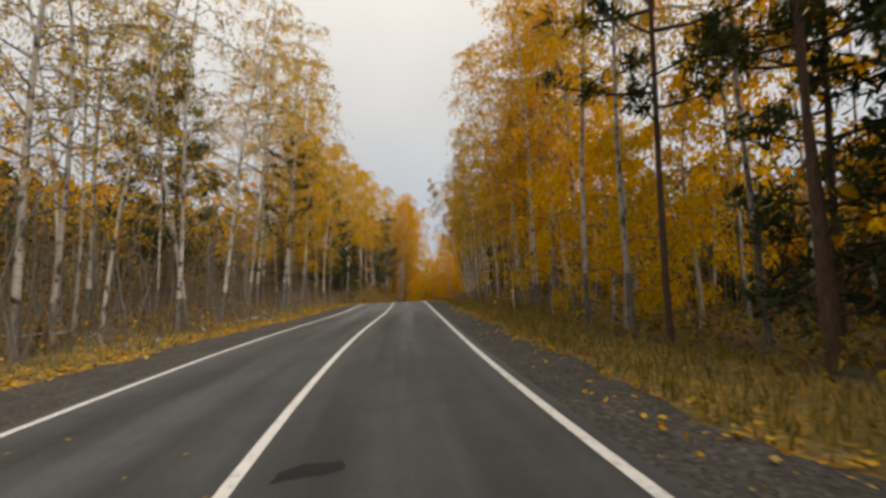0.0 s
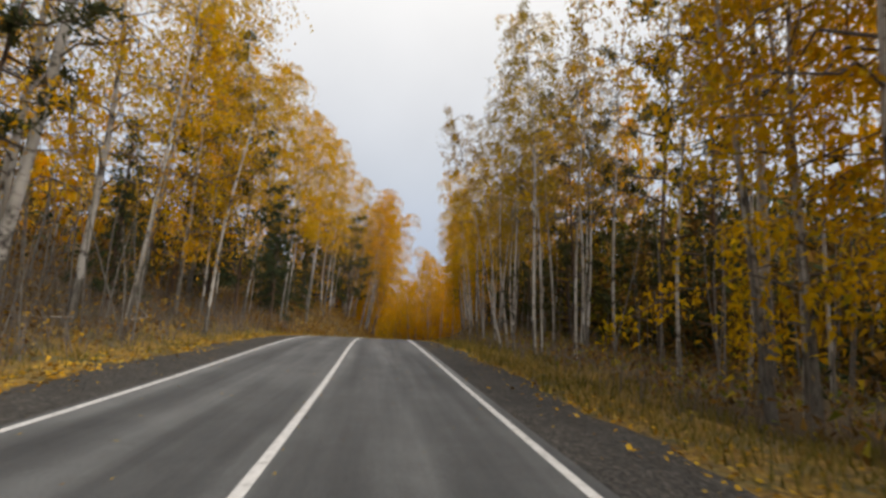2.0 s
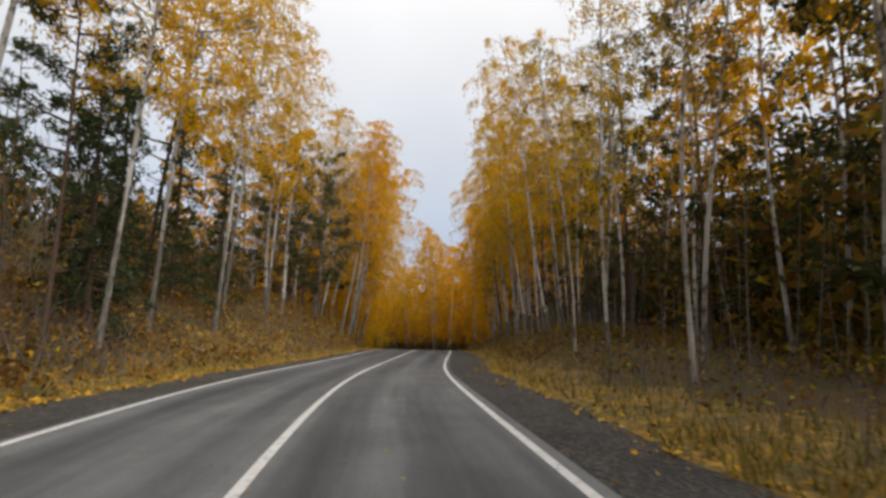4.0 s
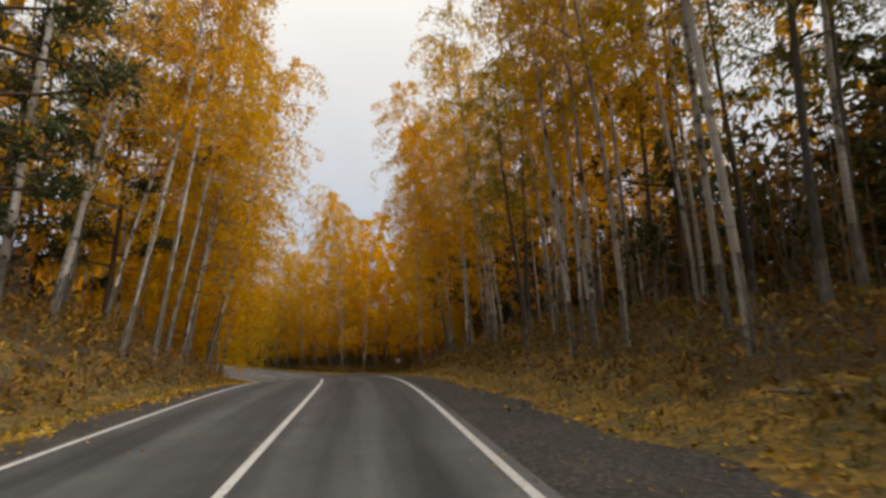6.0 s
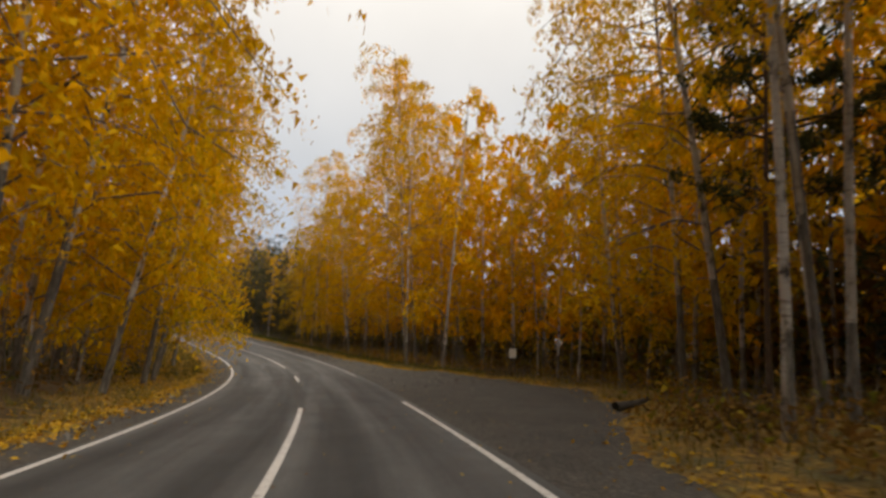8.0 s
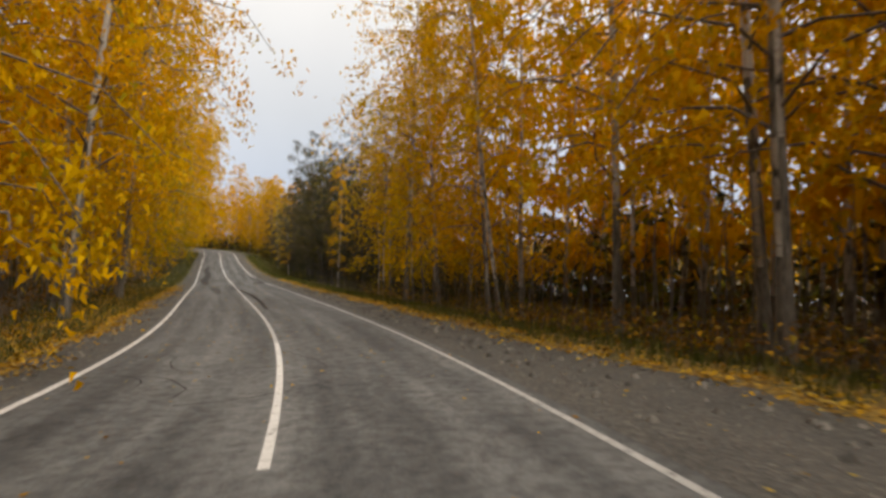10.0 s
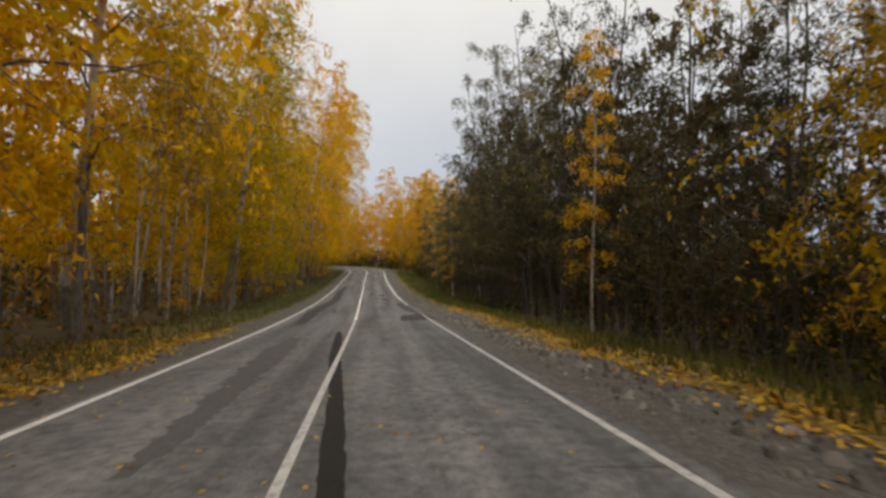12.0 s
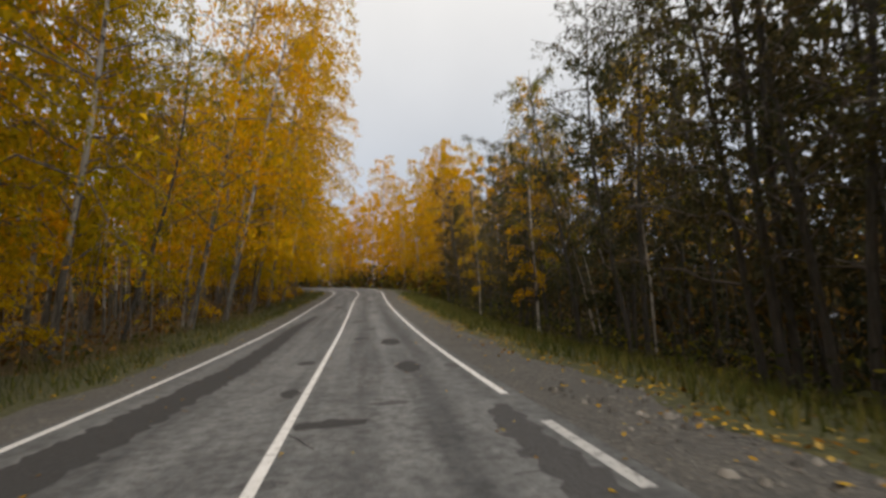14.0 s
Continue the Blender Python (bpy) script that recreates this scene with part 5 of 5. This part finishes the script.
thicket("dark_thicket", 400, 49, 74, 14, 30, 1, 11.0, 0.36, (NEEDLE, RUSSET, GREENISH), "dark close spruce thicket deep in the forest", 66, 75)
thicket("dark_thicket", 700, 72, 116, 15, 30, 1, 10.0, 0.38, (NEEDLE, RUSSET, RUSSET), "dark close thicket deep in the forest", 80, 56)
thicket("dark_thicket", 520, -5, 104, 14, 28, -1, 6.0, 0.32, (NEEDLE, RUSSET, RUSSET), "dark thicket of young trees deep in the forest", 77, 60)
thicket("dark_thicket", 420, 104, 280, 15, 28, -1, 5.0, 0.5, (NEEDLE, RUSSET, RUSSET), "dark thicket of young trees deep in the forest", 64, 36)
thicket("dark_thicket", 300, 114, 154, 15, 28, 1, 7.0, 0.45, (RUSSET, DARKLEAF, GREENISH), "dark tangled bushes behind the birches", 65, 44)
thicket("undergrowth", 520, 232, 330, 6.5, 22, 1, 4.0, 0.4, (RUSSET, DARKLEAF, GREENISH), "dark bushes under the far birches", 63, 26)
thicket("undergrowth", 300, 262, 330, 6.5, 22, -1, 4.0, 0.4, (RUSSET, DARKLEAF, GREENISH), "dark bushes under the far birches", 62, 26)
thicket("dark_thicket", 420, 242, 286, 8.5, 20, 1, 5.0, 0.34, (DARKLEAF, RUSSET, NEEDLE), "dark bushes and stems closing the bend", 61, 44)
thicket("dark_thicket", 460, 152, 184, 12.5, 22, 1, 4.6, 0.2, (DARKLEAF, DARKLEAF, RUSSET), "dark bushes behind the roadside alders", 78, 60)
thicket("dark_thicket", 620, 178, 250, 12.5, 26, 1, 7.0, 0.30, (DARKLEAF, DARKLEAF, RUSSET), "dark tall bushes behind the roadside alders", 67, 52)
stalks("verge_grass", 9000, -4, 55, 0.2, 3.4, 1, 0.36, GRASS, "dry pale grass along the verge", 85)
stalks("verge_grass", 9000, -4, 130, 0.5, 3.6, 1, 0.34, GRASS, "dry pale grass along the verge", 81)
stalks("verge_grass", 26000, 128, 240, 0.6, 5.2, 1, 0.42, GREENGRASS, "dull green grass along the verge", 82)
stalks("verge_grass", 9000, -4, 130, 0.5, 3.2, -1, 0.3, GRASS, "dry pale grass along the verge", 83)
stalks("verge_grass", 15000, 128, 250, 0.4, 4.4, -1, 0.4, GREENGRASS, "short green and brown grass along the verge", 84)
stalks("dead_brush", 3600, 4, 64, 1.3, 8.5, -1, 1.9, TWIG, "tangled grey dead sticks between the trunks", 86, 0.013, "brush")
stalks("dead_brush", 1800, 60, 112, 1.6, 8.5, -1, 1.3, TWIG, "dead sticks standing among the ferns", 87, 0.011, "brush")
stalks("dead_brush", 2600, 30, 112, 1.6, 8.5, 1, 1.5, TWIG, "thin dead sticks between the trunks", 88, 0.011, "brush")
young_stems(900, 0, 112, 6.5, 24, -1, 7.0, STEM, "thin pale stems of young trees deep in the forest", 181, 0.035)
young_stems(150, 6, 44, 1.6, 9, -1, 7.0, STEM, "thin crooked grey stems leaning every way on the bank", 186, 0.038, 0.16)
young_stems(850, 20, 116, 6.0, 24, 1, 8.5, STEM, "thin pale stems of young trees deep in the forest", 182, 0.04)
young_stems(500, 116, 160, 5.0, 20, 1, 7.0, STEM, "thin grey stems of young trees under the birches", 183, 0.035)
young_stems(700, 160, 250, 5.5, 18, 1, 7.0, ALDERBARK, "thin dark stems of young alders", 184, 0.035)
young_stems(700, 110, 250, 3.5, 16, -1, 6.0, STEM, "thin grey stems of young trees under the birches", 185, 0.035)
stalks("dead_brush", 1600, 120, 180, 2.4, 8.5, 1, 1.6, TWIG, "thin dead sticks and saplings under the birches", 89, 0.011, "brush")
litter("fallen_leaves", 13000, -2, 128, 1.6, -1, 0.10, "yellow birch leaves lying thick along the verge", 91)
litter("fallen_leaves", 8500, -2, 128, 1.6, 1, 0.09, "yellow birch leaves lying thick along the verge", 92)
litter("fallen_leaves", 3600, 128, 174, 0.5, -1, 0.09, "yellow birch leaves along the edge of the gravel", 93)
litter("fallen_leaves", 420, 174, 250, 0.9, -1, 0.08, "a few yellow leaves in the short grass", 98)
litter("fallen_leaves", 8000, 122, 182, 0.35, 1, 0.09, "yellow birch leaves along the edge of the gravel", 94)
litter("fallen_leaves", 1900, 180, 235, 0.1, 1, 0.08, "yellow leaves lying thinly along the gravel", 95)
litter("fallen_leaves", 7000, 108, 172, 1.0, -1, 0.09, "yellow birch leaves lying thick on the verge", 96)
litter("fallen_leaves", 6000, 122, 172, 0.4, -1, 0.10, "bright yellow birch leaves lying in a band on the verge", 97, out=1.9)
road_leaves()
stones("shoulder_stones", 2200, 120, 190, 1, 101)
stones("shoulder_stones", 700, 110, 172, -1, 103)
stones("shoulder_clods", 420, 154, 173, 1, 104, 0.024, 3.8)


# ---- the pond behind the alders ----
def build_water():
    m, n, l, b = material("pond_water", 0.06)
    b.inputs["Base Color"].default_value = (0.02, 0.025, 0.028, 1)
    bumped(n, l, b, noise_of(n, l, object_co(n, (0.6, 2.0, 1)), 1.2, 3.0), 0.12, 0.05)
    s = np.arange(156.0, 236.0, 4.0)
    v, f = [], []
    for i, q in enumerate(s):
        for lat in (38.0, 76.0):
            x, y, _ = at(q, lat)
            v.append((float(x), float(y), WATER_Z))
        if i:
            f.append((2 * i - 2, 2 * i - 1, 2 * i + 1, 2 * i))
    tagged(new("water", fast_mesh("water", v, f, m)), "pale still pond that mirrors the sky behind the trees", "water", kind="structure")


build_water()


# ---- small things by the road ----
def roadside_sign(s, lat):
    m_white, n, l, b = material("sign_white", 0.5)
    l.new(ramp(n, l, noise_of(n, l, object_co(n), 6.0), [(0.3, (0.55, 0.54, 0.52)), (0.7, (0.8, 0.79, 0.77))]), b.inputs["Base Color"])
    sign = thing("roadside_sign", "small white square sign on a thin grey post", "sign")
    v, f = tube([(0, 0, -0.2), (0, 0, 0.8), (0, 0, 1.75)], [0.03, 0.03, 0.03], 8)
    part("post", fast_mesh("sign_post", v, f, ALDERBARK, smooth=True), sign, "thin dark post")
    bm = bmesh.new()
    bmesh.ops.create_cube(bm, size=1, matrix=Matrix.Translation((0, -0.045, 1.45)) @ Matrix.Diagonal((0.55, 0.02, 0.52, 1)))
    bmesh.ops.bevel(bm, geom=bm.edges[:], offset=0.008, segments=2, affect="EDGES")
    me = bpy.data.meshes.new("sign_plate")
    bm.to_mesh(me)
    bm.free()
    me.materials.append(m_white)
    part("plate", me, sign, "blank white plate")
    sign.matrix_basis = Matrix.Translation(stand(s, lat)) @ pose(0, 0, 0, 0, 0, 15)


def fallen_log(s, lat, length, girth, turn, bark, label, seed):
    rng = np.random.default_rng(seed)
    q = np.linspace(0, 1, 7)
    path = np.stack([(q - 0.5) * length, 0.06 * length * np.sin(q * 3 + seed), girth * 0.8 + 0.1 * q * length * 0.25], -1)
    pieces = [tube(path, girth * (1 - 0.55 * q), 8)]
    for w in (0.35, 0.6, 0.8):
        p = on_path(path, w)
        e = p + np.array([rng.uniform(0, 0.3), rng.uniform(-0.4, 0.4), rng.uniform(0.1, 0.35)]) * length * 0.35
        pieces.append(tube(np.stack([p, (p + e) / 2, e]), [girth * 0.35, girth * 0.25, girth * 0.1], 5))
    ob = new("fallen_log", fast_mesh("fallen_log", *joined(pieces), bark, smooth=True))
    ob.matrix_basis = Matrix.Translation(stand(s, lat)) @ pose(0, 0, 0, 0, 0, turn)
    tagged(ob, label, "log", "fallen stems on the forest floor")


def stump(s, lat, high, wide, seed):
    rng = np.random.default_rng(seed)
    z = np.array([-0.15, 0.0, 0.35, 0.75, 1.0]) * high
    path = np.stack([rng.normal(0, 0.02, 5), rng.normal(0, 0.02, 5), z], -1)
    v, f = tube(path, wide * np.array([1.25, 1.1, 0.85, 0.75, 0.35]), 9)
    v = v + rng.normal(0, 0.03, v.shape)
    ob = new("tree_stump", fast_mesh("tree_stump", v, f, BUTT, smooth=False))
    ob.matrix_basis = Matrix.Translation(stand(s, lat))
    tagged(ob, "low dark rotten stump among yellow leaves", "stump", "rotten stumps on the bank")


roadside_sign(126.5, 11.9)
fallen_log(113.2, 8.9, 1.5, 0.13, 20, ALDERBARK, "dark rotten log at the mouth of the gravel lay-by", 3)
fallen_log(26.5, -6.9, 2.6, 0.07, 70, BIRCH, "fallen white birch bough on the leafy bank", 4)
fallen_log(30.5, -7.3, 3.0, 0.06, 110, BIRCH, "fallen white birch bough on the leafy bank", 5)
fallen_log(14.5, -9.8, 3.4, 0.08, 30, BIRCH, "fallen birch stem lying between the trunks", 6)
fallen_log(45.0, -8.2, 3.4, 0.07, 100, BIRCH, "fallen birch stem lying on the bank", 7)
LITTERED = random.Random(12)
for k in range(14):
    fallen_log(LITTERED.uniform(9, 74), -LITTERED.uniform(6.7, 10.5), LITTERED.uniform(1.2, 3.2), LITTERED.uniform(0.03, 0.06), LITTERED.uniform(0, 180), (BIRCH, BUTT, ALDERBARK)[k % 3], ("fallen white birch stem on the leafy bank", "dark rotten stem on the leafy bank", "grey dead bough lying between the trunks")[k % 3], 120 + k)
for k in range(8):
    fallen_log(LITTERED.uniform(50, 108), LITTERED.uniform(7.0, 11), LITTERED.uniform(1.2, 2.6), LITTERED.uniform(0.03, 0.05), LITTERED.uniform(0, 180), (BUTT, ALDERBARK)[k % 2], ("dark rotten stem among brown ferns", "grey dead bough among brown ferns")[k % 2], 140 + k)
for k, (s0, l0) in enumerate(((14.2, -6.2), (15.5, -6.0), (19.6, -6.4), (23.5, -6.4), (27.8, -6.2), (9.5, -6.6))):
    stump(s0, l0, 0.16 + 0.03 * (k % 3), 0.14, 40 + k)
